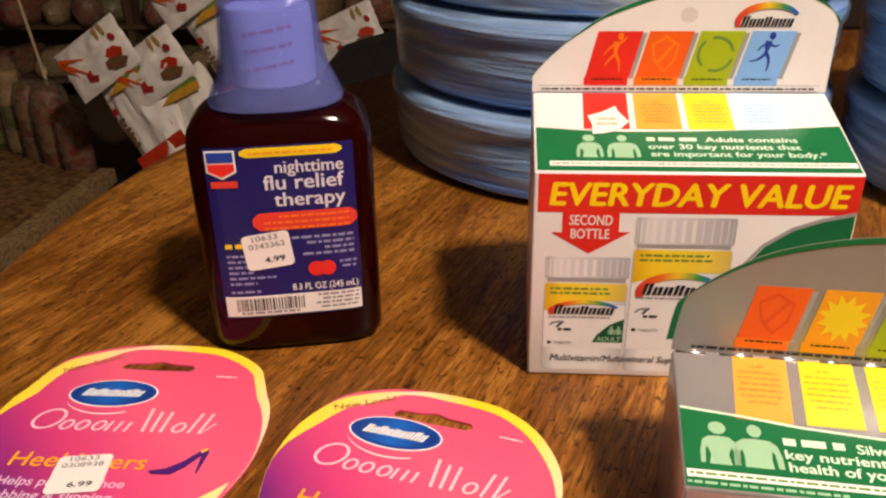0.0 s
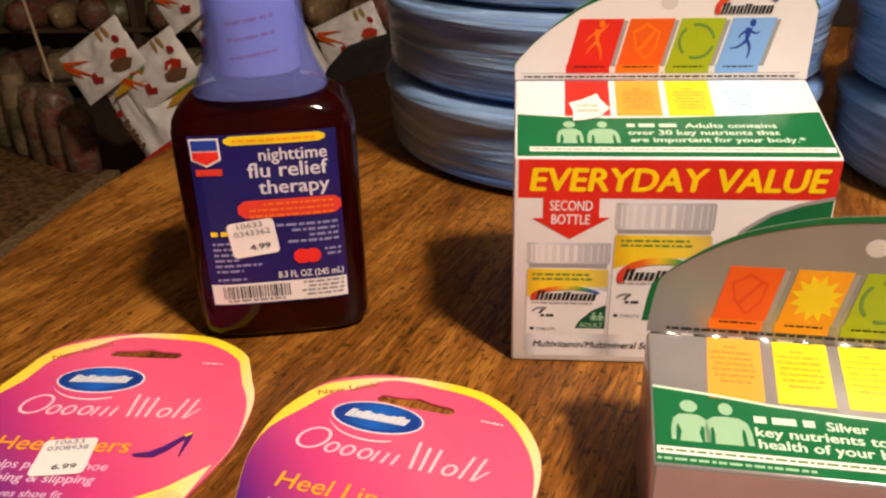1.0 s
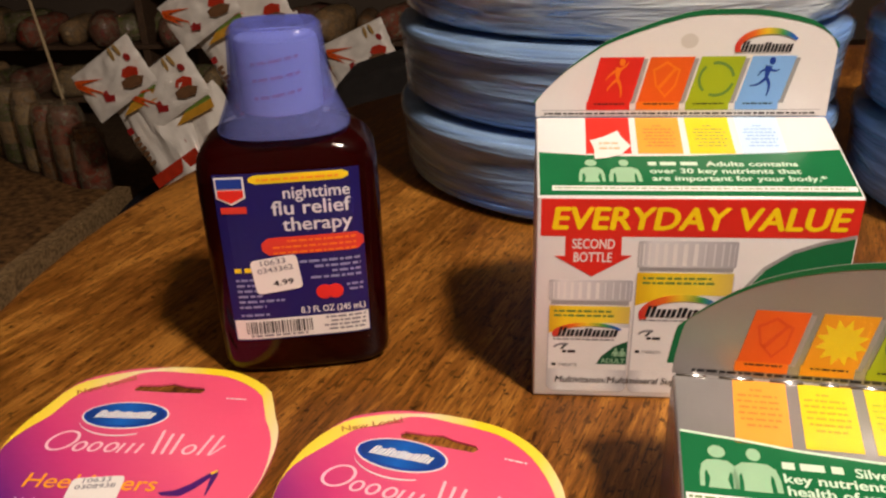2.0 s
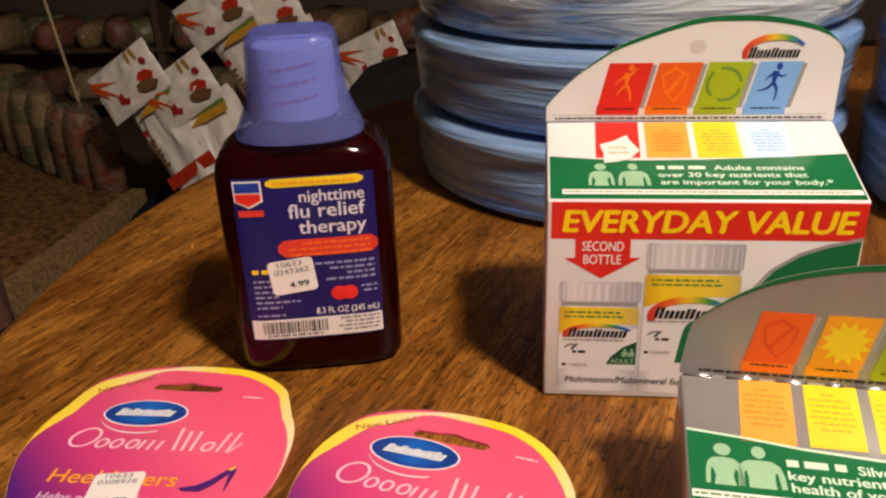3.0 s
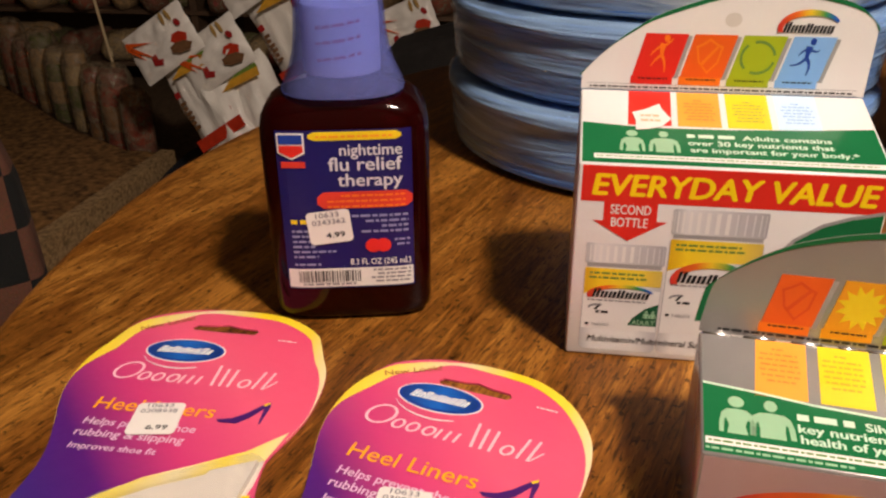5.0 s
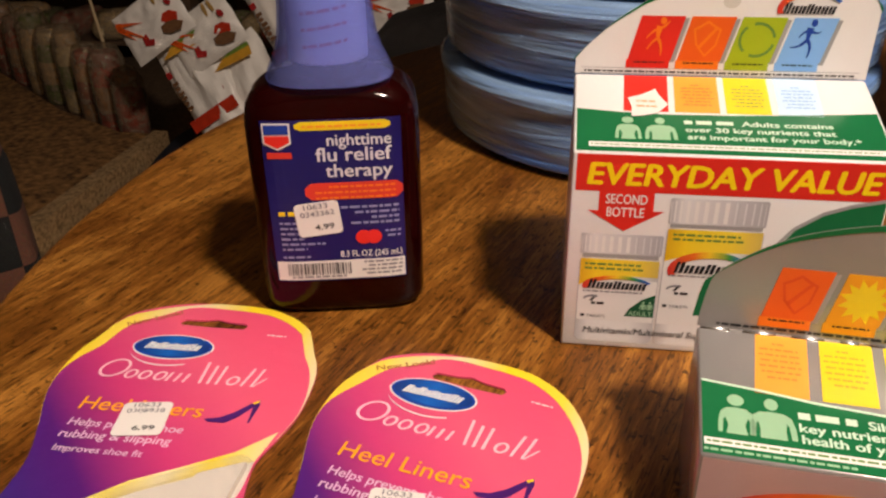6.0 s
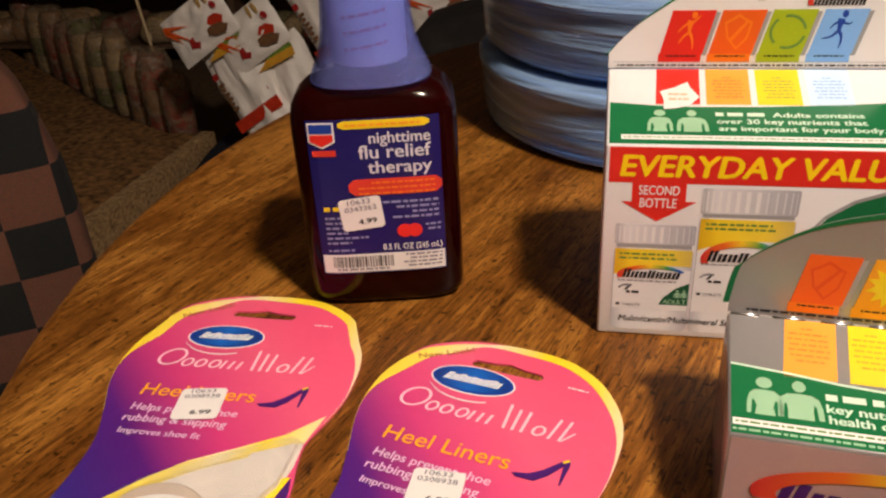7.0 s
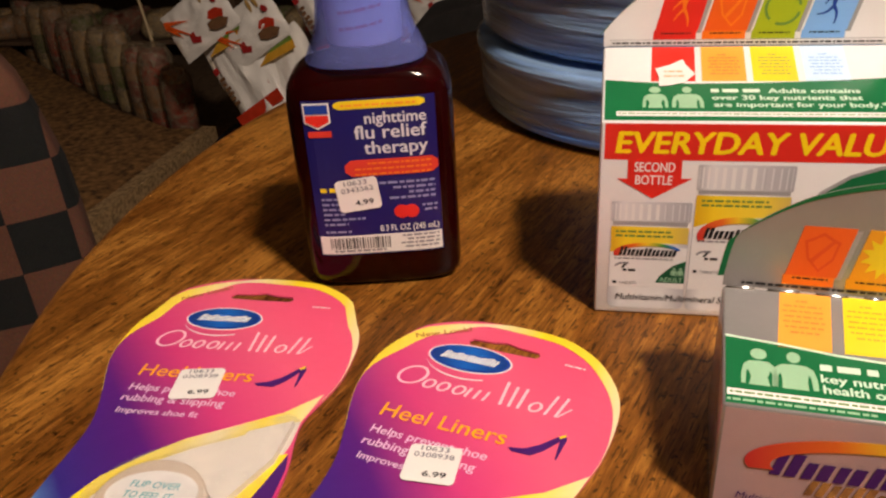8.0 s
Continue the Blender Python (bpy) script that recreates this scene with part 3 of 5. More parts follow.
def printed_bottle(t, ff, bx, bw, foot, top, cap0, cap1, band0, band1, mark, mark_w, small):
    """A pill bottle as printed on the carton: body, ridged cap, label with bands, mark and fine print."""
    part("printed_bottle", place(poly_bm(round_rect(bx, foot, bx + bw, top, 0.003), 0.0001, 0.0002), ff), M_BOTTLEPRINT, t, "pill bottle printed in white and grey")
    part("printed_cap", place(poly_bm(round_rect(bx, cap0, bx + bw, cap1, 0.001), 0.0001, 0.0002), ff), M_CAPPRINT, t)
    nb = 15
    for k in range(nb):
        u = math.sin((k / nb - 0.5) * math.pi) * 0.5 + 0.5
        u1 = math.sin(((k + 0.5) / nb - 0.5) * math.pi) * 0.5 + 0.5
        part("cap_ridge", place(poly_bm(rect(bx + bw * u + 0.0003, cap0 + 0.001, bx + bw * u1, cap1 - 0.0012), 0.0001, 0.0003), ff), M_WHITE if k < 9 else M_CAPPRINT, t)
    part("neck_shade", place(poly_bm(rect(bx + 0.001, top - 0.0002, bx + bw - 0.001, cap0 + 0.0002), 0.0001, 0.00025), ff), M_SHADE, t)
    part("label_field", place(poly_bm(rect(bx + 0.0004, foot + 0.0110, bx + bw - 0.0004, band0), 0.0001, 0.0003), ff), M_WHITE, t)
    part("yellow_band", place(poly_bm([(bx + 0.0004, band0 - 0.003), (bx + bw * 0.3, band0 + 0.001), (bx + bw * 0.7, band0 + 0.0022), (bx + bw - 0.0004, band0 + 0.002), (bx + bw - 0.0004, band1), (bx + 0.0004, band1)], 0.0001, 0.0004), ff), M_BANDPRINT, t)
    part("fine_print", place(bars_bm(bx + bw * 0.07, band1 - 0.0030, [bw * 0.70, bw * 0.74], 0.0021, 0.0012, 0.0007), ff), M_OLIVE, t)
    swoosh(t, ff, bx + bw * 0.055, mark + 0.0012, bw * 0.86, band0 - mark + 0.0012, lift=0.0009)
    wordmark(t, ff, bx + bw * 0.12, mark, mark_w, mark_w * 0.20, M_BLACK, 0.0011)
    part("fine_print", place(bars_bm(bx + bw * 0.07, mark - 0.0020, [bw * 0.76], 0.0018, 0.0009, 0.0007), ff), M_GREY, t)
    e = small + 0.0035
    part("small_emblem", place(strip_bm(arc(bx + 0.0066, e, 0.0042, 0.0026, 170, 60, 10), arc(bx + 0.0066, e - 0.0002, 0.0034, 0.0017, 170, 60, 10), 0.0001, 0.0004), ff), M_GREY, t)
    part("small_emblem", place(poly_bm([(bx + 0.0052, e - 0.0004), (bx + 0.0064, e - 0.0006), (bx + 0.0086, e + 0.0024), (bx + 0.0076, e + 0.0026)], 0.0001, 0.0004), ff), M_BLACK, t)
    part("fine_print", place(bars_bm(bx + 0.0062, e - 0.0022, [0.0058], 0.0018, 0.0015, 0.0007), ff), M_BLACK, t)
    part("lettering", place(text_bm("TABLETS", bx + 0.0046, small - 0.0052, 0.0078, 0.0014, 0.0007, 0.004), ff), M_GREY, t)
    part("fine_print", place(bars_bm(bx + 0.0020, small - 0.0052, [0.0018], 0.0018, 0.0016, 0.0007), ff), M_BLACK, t)


def make_white_carton():
    W, D, H, RISE = 0.1212, 0.053, 0.0920, 0.0160
    t = thing("vitamin_carton", pose(0, 0, 0.0002), "white vitamin carton with red banner standing on the table", "carton", "vitamin cartons")
    pts = header_outline(W, [(W, 0.0285), (0.1182, 0.0335), (0.1095, 0.0397), (0.0925, 0.0436), (0.0770, 0.0444), (0.0600, 0.0432), (0.0342, 0.0347), (0.0237, 0.0287), (0.0143, 0.0218), (0.0042, 0.0119), (0.0, 0.0068)])
    ff, fs, fh, L = carton_shell(t, W, D, H, RISE, M_WHITE, M_WHITE, pts)
    header_band(pts, t, fh, 0.0022, M_GREEN)
    # front panel
    part("red_banner", place(poly_bm(rect(0.0018, 0.0755, W - 0.0004, 0.0912), 0.0001, 0.0002), ff), M_RED, t)
    part("lettering", place(text_bm("EVERYDAY VALUE", 0.0066, 0.0786, 0.1105, 0.0092, 0.0006, 0.035, 0.12), ff), M_YELLOW, t, "bold yellow capitals on red")
    ar = [(0.0115, 0.0756), (0.0116, 0.0669), (0.0074, 0.0669), (0.0223, 0.0580), (0.0377, 0.0674), (0.0334, 0.0674), (0.0332, 0.0756)]
    part("red_arrow", place(poly_bm(ar, 0.0001, 0.0003), ff), M_RED, t)
    part("lettering", place(text_bm("SECOND", 0.0143, 0.0703, 0.0163, 0.0042, 0.0007, 0.012), ff), M_WHITEINK, t)
    part("lettering", place(text_bm("BOTTLE", 0.0150, 0.0645, 0.0148, 0.0042, 0.0007, 0.012), ff), M_WHITEINK, t)
    part("green_sweep", place(poly_bm([(W - 0.0008, 0.0762), (0.1083, 0.0728), (0.0985, 0.0688), (0.0890, 0.0618), (0.0825, 0.0526), (0.0810, 0.0480), (W - 0.0008, 0.0480)], 0.0001, 0.0002), ff), M_GREEN, t)
    edge_o = [(0.0795, 0.0490), (0.0812, 0.0535), (0.0880, 0.0630), (0.0980, 0.0703), (0.1083, 0.0742), (W - 0.0008, 0.0770)]
    part("sweep_edge", place(strip_bm(edge_o, [(x + 0.0006, y - 0.0014) for x, y in edge_o], 0.0001, 0.0004), ff), M_SHADE, t)
    printed_bottle(t, ff, 0.0057, 0.0332, 0.0030, 0.0452, 0.0468, 0.0564, 0.0345, 0.0445, 0.0303, 0.0245, 0.0208)
    printed_bottle(t, ff, 0.0398, 0.0380, 0.0030, 0.0608, 0.0622, 0.0738, 0.0480, 0.0600, 0.0400, 0.0290, 0.0278)
    part("green_corner", place(poly_bm([(0.0385, 0.0168), (0.0385, 0.0282), (0.0330, 0.0255), (0.0280, 0.0205), (0.0262, 0.0168)], 0.0001, 0.0004), ff), M_DKGREEN, t)
    part("lettering", place(text_bm("ADULT", 0.0280, 0.0175, 0.0098, 0.0022, 0.0008, 0.02), ff), M_MINT, t)
    for x in (0.0338, 0.0366):
        part("corner_emblem", place(plain_figure(x, 0.0208, 0.0040, 0.0008, 0), ff), M_MINT, t)
    part("lettering", place(text_bm("Multivitamin/Multimineral Supplement", 0.0092, 0.0075, 0.0640, 0.0031, 0.0008, 0.012, 0.2), ff), M_BLACK, t)
    # slope
    part("green_field", place(poly_bm([(0.0012, 0.0008), (W - 0.0012, 0.0008), (W - 0.0012, 0.0308), (0.093, 0.0284), (0.063, 0.0267), (0.034, 0.0262), (0.018, 0.0272), (0.0012, 0.0290)], 0.0001, 0.0002), fs), M_GREEN, t)
    for k, cx in enumerate((0.0216, 0.0345)):
        part("emblem", place(plain_figure(cx, 0.0090, 0.0148, 0.0005, k), fs), M_MINT, t, "plain mint emblem")
    part("fine_print", place(bars_bm(0.0440, 0.0196, [0.0200], 0.004, 0.0030, 0.0005), fs), M_PALEMINT, t)
    part("lettering", place(text_bm("Adults contains", 0.0665, 0.0196, 0.0348, 0.0030, 0.0005, 0.03), fs), M_PALEMINT, t)
    part("lettering", place(text_bm("over 30 key nutrients that", 0.0443, 0.0148, 0.0572, 0.0031, 0.0005, 0.03), fs), M_PALEMINT, t)
    part("lettering", place(text_bm("are important for your body.*", 0.0448, 0.0100, 0.0652, 0.0031, 0.0005, 0.03), fs), M_PALEMINT, t)
    part("white_line", place(poly_bm(rect(0.0060, 0.0036, W - 0.0018, 0.0066), 0.0001, 0.0004), fs), M_WHITEINK, t)
    part("fine_print", place(bars_bm(0.0068, 0.0046, [W - 0.012], 0.001, 0.0009, 0.0007), fs), M_OLIVE, t)
    spans = ((0.0220, 0.0402), (0.0428, 0.0608), (0.0634, 0.0812), (0.0838, 0.1013))
    printed_tiles(t, fh, fs, L, spans, 0.0066, 0.0254, 0.0044, (M_RED, M_DKORANGE, M_LIME, M_SKY), (M_RED, M_LTORANGE, M_LEMON, M_PALESKY), (M_RED, M_ORANGE, M_LIME, M_SKY), 0.0280, -0.0018)
    for k, (a, b) in enumerate(spans):
        if k:
            part("fine_print", place(bars_bm((a + b) / 2 - 0.001, L - 0.008, [0.004, 0.012, 0.013, 0.011, 0.013, 0.010, 0.012], 0.0024, 0.0009, 0.0005, "MID"), fs), (M_DKORANGE, M_DKORANGE, M_OLIVE, M_SKY)[k], t)
    # emblems on the tiles, as plain shapes
    part("tile_emblem", place(runner(0.0340, 0.0168, 0.0165, 0), fh), M_ORANGE, t, "orange leaping emblem")
    shield(t, fh, 0.0540, 0.0160, 0.0058, 0.0078, M_ORANGE)
    for a0 in (10, 130, 250):
        part("tile_emblem", place(strip_bm(arc(0.0745, 0.0160, 0.0075, 0.0074, a0, a0 + 95), arc(0.0745, 0.0160, 0.0064, 0.0062, a0, a0 + 95), 0.0001, 0.0006), fh), M_OLIVE, t, "green ring stroke")
    part("tile_emblem", place(runner(0.0948, 0.0168, 0.0165, 1), fh), M_NAVY, t, "navy striding emblem")
    part("statement_box", place(poly_bm(rect(0.0025, 0.0002, W - 0.0030, 0.0030), 0.0001, 0.0005), fh), M_WHITE, t)
    for y in (0.0003, 0.0028):
        part("statement_rule", place(poly_bm(rect(0.0026, y, W - 0.0031, y + 0.0002), 0.0001, 0.0007), fh), M_GREY, t)
    part("fine_print", place(bars_bm(0.0038, 0.0010, [W - 0.0085], 0.001, 0.0010, 0.0008), fh), M_BLACK, t)
    part("hang_hole", place(poly_bm(ellipse(0.0622, 0.0318, 0.0035, 0.0030), 0.00006, 0.0001), fh), M_CARD_EDGE, t, "punched card disc")
    swoosh(t, fh, 0.0805, 0.0290, 0.0248, 0.0078)
    wordmark(t, fh, 0.0828, 0.0270, 0.0205, 0.0050, M_BLACK)
    # torn price sticker on the slope
    st = thing("price_sticker", t.matrix_world @ fs @ Matrix.Diagonal((1, 1, 2.5, 1)) @ pose(0.0221, 0.0236, 0.0005), "torn white price sticker on the carton's sloping top", "sticker", "price stickers")
    part("paper", poly_bm([(0, 0.0130), (0.0060, 0.0158), (0.0118, 0.0202), (0.0128, 0.0160), (0.0163, 0.0090), (0.0118, 0.0028), (0.0060, 0.0008), (0.0012, 0.0002), (0.0014, 0.0070)], 0.0002), M_STICKER, st)
    part("faded_print", bars_bm(0.0035, 0.0100, [0.008, 0.009], 0.0035, 0.0012, 0.0004), M_PEACH, st)
    return t


def make_silver_carton():
    W, D, H, RISE = 0.1212, 0.053, 0.0440, 0.0101
    t = thing("vitamin_carton", pose(0.0390, -0.1140, 0.0002, 0, 0, -5.48), "silver vitamin carton with green band standing on the table", "carton", "vitamin cartons")
    pts = header_outline(W, [(W, 0.0270), (0.1160, 0.0335), (0.1060, 0.0390), (0.0920, 0.0428), (0.0750, 0.0447), (0.0539, 0.0437), (0.0408, 0.0415), (0.0281, 0.0378), (0.0201, 0.0339), (0.0121, 0.0286), (0.0040, 0.0216), (0.0017, 0.0164), (0.0, 0.0040)])
    ff, fs, fh, L = carton_shell(t, W, D, H, RISE, M_SILVER, M_SILVER_FRONT, pts)
    header_band(pts, t, fh, 0.0021, M_GREEN)
    field = [(0.0010, 0.0294), (0.0182, 0.0275), (0.0346, 0.0251), (0.0550, 0.0235), (0.085, 0.0218), (W - 0.0012, 0.0205)]
    part("green_field", place(poly_bm([(0.0010, 0.0006), (W - 0.0012, 0.0006)] + field[::-1], 0.0001, 0.0002), fs), M_GREEN, t)
    part("field_edge", place(strip_bm([(x, y + 0.0003) for x, y in field], [(x, y - 0.0006) for x, y in field], 0.0001, 0.0004), fs), M_PALEMINT, t)
    for k, cx in enumerate((0.0110, 0.0214)):
        part("emblem", place(plain_figure(cx, 0.0088, 0.0156, 0.0005, k), fs), M_MINT, t, "plain mint emblem")
    part("fine_print", place(bars_bm(0.0290, 0.0175, [0.0170, 0.0], 0.004, 0.0032, 0.0005), fs), M_PALEMINT, t)
    part("lettering", place(text_bm("Silver", 0.0488, 0.0172, 0.0110, 0.0032, 0.0005, 0.03), fs), M_PALEMINT, t)
    part("lettering", place(text_bm("key nutrients to help", 0.0290, 0.0130, 0.0460, 0.0032, 0.0005, 0.03), fs), M_PALEMINT, t)
    part("lettering", place(text_bm("health of your heart", 0.0294, 0.0087, 0.0430, 0.0032, 0.0005, 0.03), fs), M_PALEMINT, t)
    part("white_line", place(poly_bm(rect(0.0014, 0.0038, W - 0.004, 0.0064), 0.0001, 0.0004), fs), M_WHITEINK, t)
    part("fine_print", place(bars_bm(0.0022, 0.0046, [W - 0.010], 0.001, 0.0010, 0.0007), fs), M_OLIVE, t)
    part("fine_print", place(bars_bm(0.0014, 0.0016, [0.042], 0.001, 0.0011, 0.0005), fs), M_MINT, t)
    spans = ((0.0196, 0.0358), (0.0395, 0.0557), (0.0592, 0.0758), (0.0795, 0.0960))
    printed_tiles(t, fh, fs, L, spans, 0.0066, 0.0256, 0.0037, (M_DKORANGE, M_AMBER, M_LIME, M_SKY), (M_LTORANGE, M_LEMON, M_LEMON, M_PALESKY), (M_ORANGE, M_AMBER, M_LIME, M_SKY), 0.0262, -0.0026)
    for k, (a, b) in enumerate(spans):
        part("fine_print", place(bars_bm((a + b) / 2 - 0.002, L - 0.0058, [0.004, 0.012, 0.013, 0.012, 0.013, 0.012, 0.009], 0.0025, 0.0010, 0.0005, "MID"), fs), (M_ORANGE, M_AMBER, M_LIME, M_SKY)[k], t)
    shield(t, fh, 0.0297, 0.0160, 0.0056, 0.0076, M_EMBER)
    star = [((0.0496) + (0.0080 if k % 2 else 0.0050) * math.cos(math.pi * k / 12), 0.0158 + (0.0086 if k % 2 else 0.0054) * math.sin(math.pi * k / 12)) for k in range(24)]
    part("tile_emblem", place(poly_bm(star, 0.0001, 0.0006), fh), M_LEMON, t, "yellow sunburst shape")
    for a0 in (10, 130, 250):
        part("tile_emblem", place(strip_bm(arc(0.0694, 0.0158, 0.0072, 0.0076, a0, a0 + 95), arc(0.0694, 0.0158, 0.0060, 0.0064, a0, a0 + 95), 0.0001, 0.0006), fh), M_OLIVE, t)
    part("statement_line", place(bars_bm(0.0060, 0.0014, [W - 0.010], 0.001, 0.0011, 0.0006), fh), M_BLACK, t)
    part("hang_hole", place(poly_bm(ellipse(0.0640, 0.0340, 0.0034, 0.0030), 0.00006, 0.0001), fh), M_CARD_EDGE, t)
    # Short foil rods added along the fold to imitate its sparkling highlights.
    rnd = random.Random(5)
    x = 0.001
    while x < W - 0.012:
        n = rnd.uniform(0.006, 0.012)
        bm = lathe_bm([(0.0003, 0.0), (0.0007, 0.0004), (0.0007, n - 0.0004), (0.0003, n)], 10)
        smooth(part("crease_glint", place(bm, Matrix.Translation((x, D - 0.0006, H + RISE - 0.0003)) @ Matrix.Rotation(radians(90), 4, "Y")), M_FOIL, t), 50)
        x += n + rnd.uniform(0.001, 0.005)
    swoosh(t, ff, 0.0088, 0.0235, 0.0850, 0.0130)
    wordmark(t, ff, 0.0165, 0.0185, 0.0640, 0.0105, M_PURPLE)
    wordmark(t, ff, 0.0275, 0.0120, 0.0400, 0.0070, M_FOIL, 0.0009, 0.3, (1, 0.9, 1, 0.7, 0.7, 0.7))
    part("lettering", place(text_bm("Multivitamin/Multimineral", 0.0078, 0.0065, 0.0400, 0.0028, 0.0008, 0.0, 0.2), ff), M_PURPLE, t)
    return t


make_white_carton()
make_silver_carton()


# ---- bottle of red syrup with a dosing cup over its cap ----
def make_bottle():
    A, B, E = 0.0378, 0.0245, 5.0
    t = thing("syrup_bottle", pose(-0.1067, 0.0374, 0.0003, 0, 0, 12.0) @ Matrix.Scale(1.012, 4), "dark red syrup bottle with indigo label and lavender dosing cup", "bottle")
    sec = [(A - 0.006, B - 0.005, 4, 0.0), (A - 0.003, B - 0.0025, E, 0.0012), (A - 0.0008, B - 0.0006, E, 0.004), (A, B, E, 0.008), (A, B, E, 0.03), (A, B, E, 0.06), (A, B, E, 0.086), (A - 0.0003, B, E, 0.0945),
           (A - 0.0012, B - 0.0006, 4.8, 0.0995), (A - 0.0032, B - 0.0015, 4.4, 0.1030), (A - 0.0068, B - 0.003, 4, 0.1060), (A - 0.012, B - 0.0050, 3.5, 0.1080), (0.021, 0.0168, 2.6, 0.1095), (0.0165, 0.0155, 2, 0.1110), (0.0155, 0.0150, 2, 0.126)]
    smooth(part("glass", loft_bm(sec, 72), M_SYRUP, t, "dark red translucent plastic body"), 50)
    cap = [(0.0162, 0.116), (0.0170, 0.1165), (0.0170, 0.143), (0.0164, 0.1452), (0.0150, 0.146)]
    smooth(part("cap", lathe_bm(cap, 48), M_CAP, t, "white ribbed screw cap"), 40)
    cup_out = [(0.0274, 0.0256, 2.5, 0.1092), (0.0272, 0.0254, 2.5, 0.1102), (0.0256, 0.0240, 2.5, 0.1140), (0.0232, 0.0222, 2.6, 0.1190), (0.0213, 0.0208, 2.8, 0.1250), (0.0202, 0.0198, 3.0, 0.1320), (0.0195, 0.0191, 3.2, 0.1390), (0.0189, 0.0184, 3.4, 0.1465), (0.0183, 0.0178, 3.4, 0.1490), (0.0168, 0.0163, 3.2, 0.1505)]
    cup_in = [(a - 0.0011, b - 0.0011, e, z - (0.001 if z > 0.147 else 0)) for a, b, e, z in cup_out][::-1]
    bm = loft_bm(cup_out + cup_in, 72, (False, False))
    bm.verts.ensure_lookup_table()
    n = 72
    last, first = [bm.verts[i] for i in range(len(bm.verts) - n, len(bm.verts))], [bm.verts[i] for i in range(n)]
    for k in range(n):
        bm.faces.new((last[k], last[(k + 1) % n], first[(k + 1) % n], first[k]))
    bmesh.ops.recalc_face_normals(bm, faces=bm.faces)
    cup = smooth(part("dosing_cup", bm, M_CUP, t, "lavender translucent dosing cup"), 50)
    lid = loft_bm([(0.0168, 0.0163, 3.2, 0.1496), (0.0170, 0.0165, 3.2, 0.1501), (0.0162, 0.0157, 3.2, 0.1510)], 72)
    smooth(part("cup_base", lid, M_CUP, cup), 40)
    for k, z in enumerate((0.1240, 0.1310, 0.1375)):
        bm = bars_bm(0, 0, [0.019], 0.003, 0.0017, 0.0, "MID")
        bm = place(bm, None, lambda c, z=z: Vector((c.x, -math.sqrt(max(0.0, 0.0173 ** 2 - c.x ** 2)), z + c.y + 0.15 * c.x)))
        part("cap_print", bm, M_CAPRED, t)

    def wrap(c):
        x = c.x * 1.03
        r = max(0.0, 1 - abs(x / A) ** E) ** (1 / E)
        return Vector((x, -B * r - 0.0003 - c.z, c.y - 0.0026))

    def on(name, bm, m, label=""):
        return part(name, place(bm, None, wrap), m, lab if lab else t, label)

    lab = None
    lab = on("label", strip_bm([(-0.0285 + 0.057 * k / 16, 0.0985) for k in range(17)], [(-0.0285 + 0.057 * k / 16, 0.0215) for k in range(17)], 0.0002), M_LABEL, "indigo paper label")
    def band(x0, y0, x1, y1, lift):
        xs = [x0 + (x1 - x0) * k / 16 for k in range(17)]
        r = (y1 - y0) / 2
        cut = [r * (1 - math.sqrt(max(0.0, 1 - max(0.0, 1 - min(x - x0, x1 - x) / r) ** 2))) for x in xs]
        return strip_bm([(x, y1 - c * 0.6) for x, c in zip(xs, cut)], [(x, y0 + c * 0.6) for x, c in zip(xs, cut)], 0.0001, lift)

    on("yellow_flash", band(-0.0147, 0.0940, 0.0243, 0.0978, 0.0003), M_LEMON)
    on("fine_print", bars_bm(-0.0115, 0.0951, [0.032], 0.002, 0.0013, 0.0006), M_AMBER)
    on("store_mark", poly_bm([(-0.0278, 0.0975), (-0.0278, 0.0885), (-0.0221, 0.0856), (-0.0164, 0.0885), (-0.0164, 0.0975)], 0.0001, 0.0006), M_WHITEINK)
    on("store_mark", poly_bm(rect(-0.0271, 0.0927, -0.0171, 0.0968), 0.0001, 0.0008), M_NAVY)
    on("store_mark", poly_bm([(-0.0271, 0.0920), (-0.0271, 0.0891), (-0.0221, 0.0866), (-0.0171, 0.0891), (-0.0171, 0.0920)], 0.0001, 0.0008), M_RED)
    on("store_mark", poly_bm(rect(-0.0268, 0.0818, -0.0166, 0.0846), 0.0001, 0.0006), M_LABELRED)
    for words, y, w, h in (("nighttime", 0.0870, 0.0262, 0.0052), ("flu relief", 0.0800, 0.0312, 0.0062), ("therapy", 0.0727, 0.0277, 0.0060)):
        on("lettering", text_bm(words, 0.0243, y, w, h, 0.0004, 0.016, 0, "RIGHT"), M_LABELWHITE)
    on("red_flash", band(-0.0128, 0.0620, 0.0284, 0.0700, 0.0003), M_LABELRED)
    on("fine_print", bars_bm(0.0255, 0.0676, [0.0280, 0.034, 0.034], 0.0026, 0.0011, 0.0006, "RIGHT"), M_ORANGE)
    on("fine_print", bars_bm(0.0265, 0.0575, [0.027, 0.019, 0.012, 0.021], 0.0026, 0.0014, 0.0005, "RIGHT"), M_DIMBLUE)
    on("fine_print", bars_bm(-0.0250, 0.0545, [0.009], 0.002, 0.0026, 0.0005), M_LEMON)
    on("fine_print", bars_bm(-0.0250, 0.0505, [0.016, 0.015, 0.020, 0.010, 0.019, 0.011], 0.0026, 0.0013, 0.0005), M_DIMBLUE)
    on("fine_print", bars_bm(-0.0250, 0.0335, [0.012], 0.002, 0.0013, 0.0005), M_DIMBLUE)
    for dx, r in ((-0.0022, 0.0036), (0.0022, 0.0034)):
        on("cherry", poly_bm(ellipse(0.0128 + dx, 0.0432, r, 0.0034, 0, 20), 0.0001 + r * 0.02, 0.0004), M_RED)
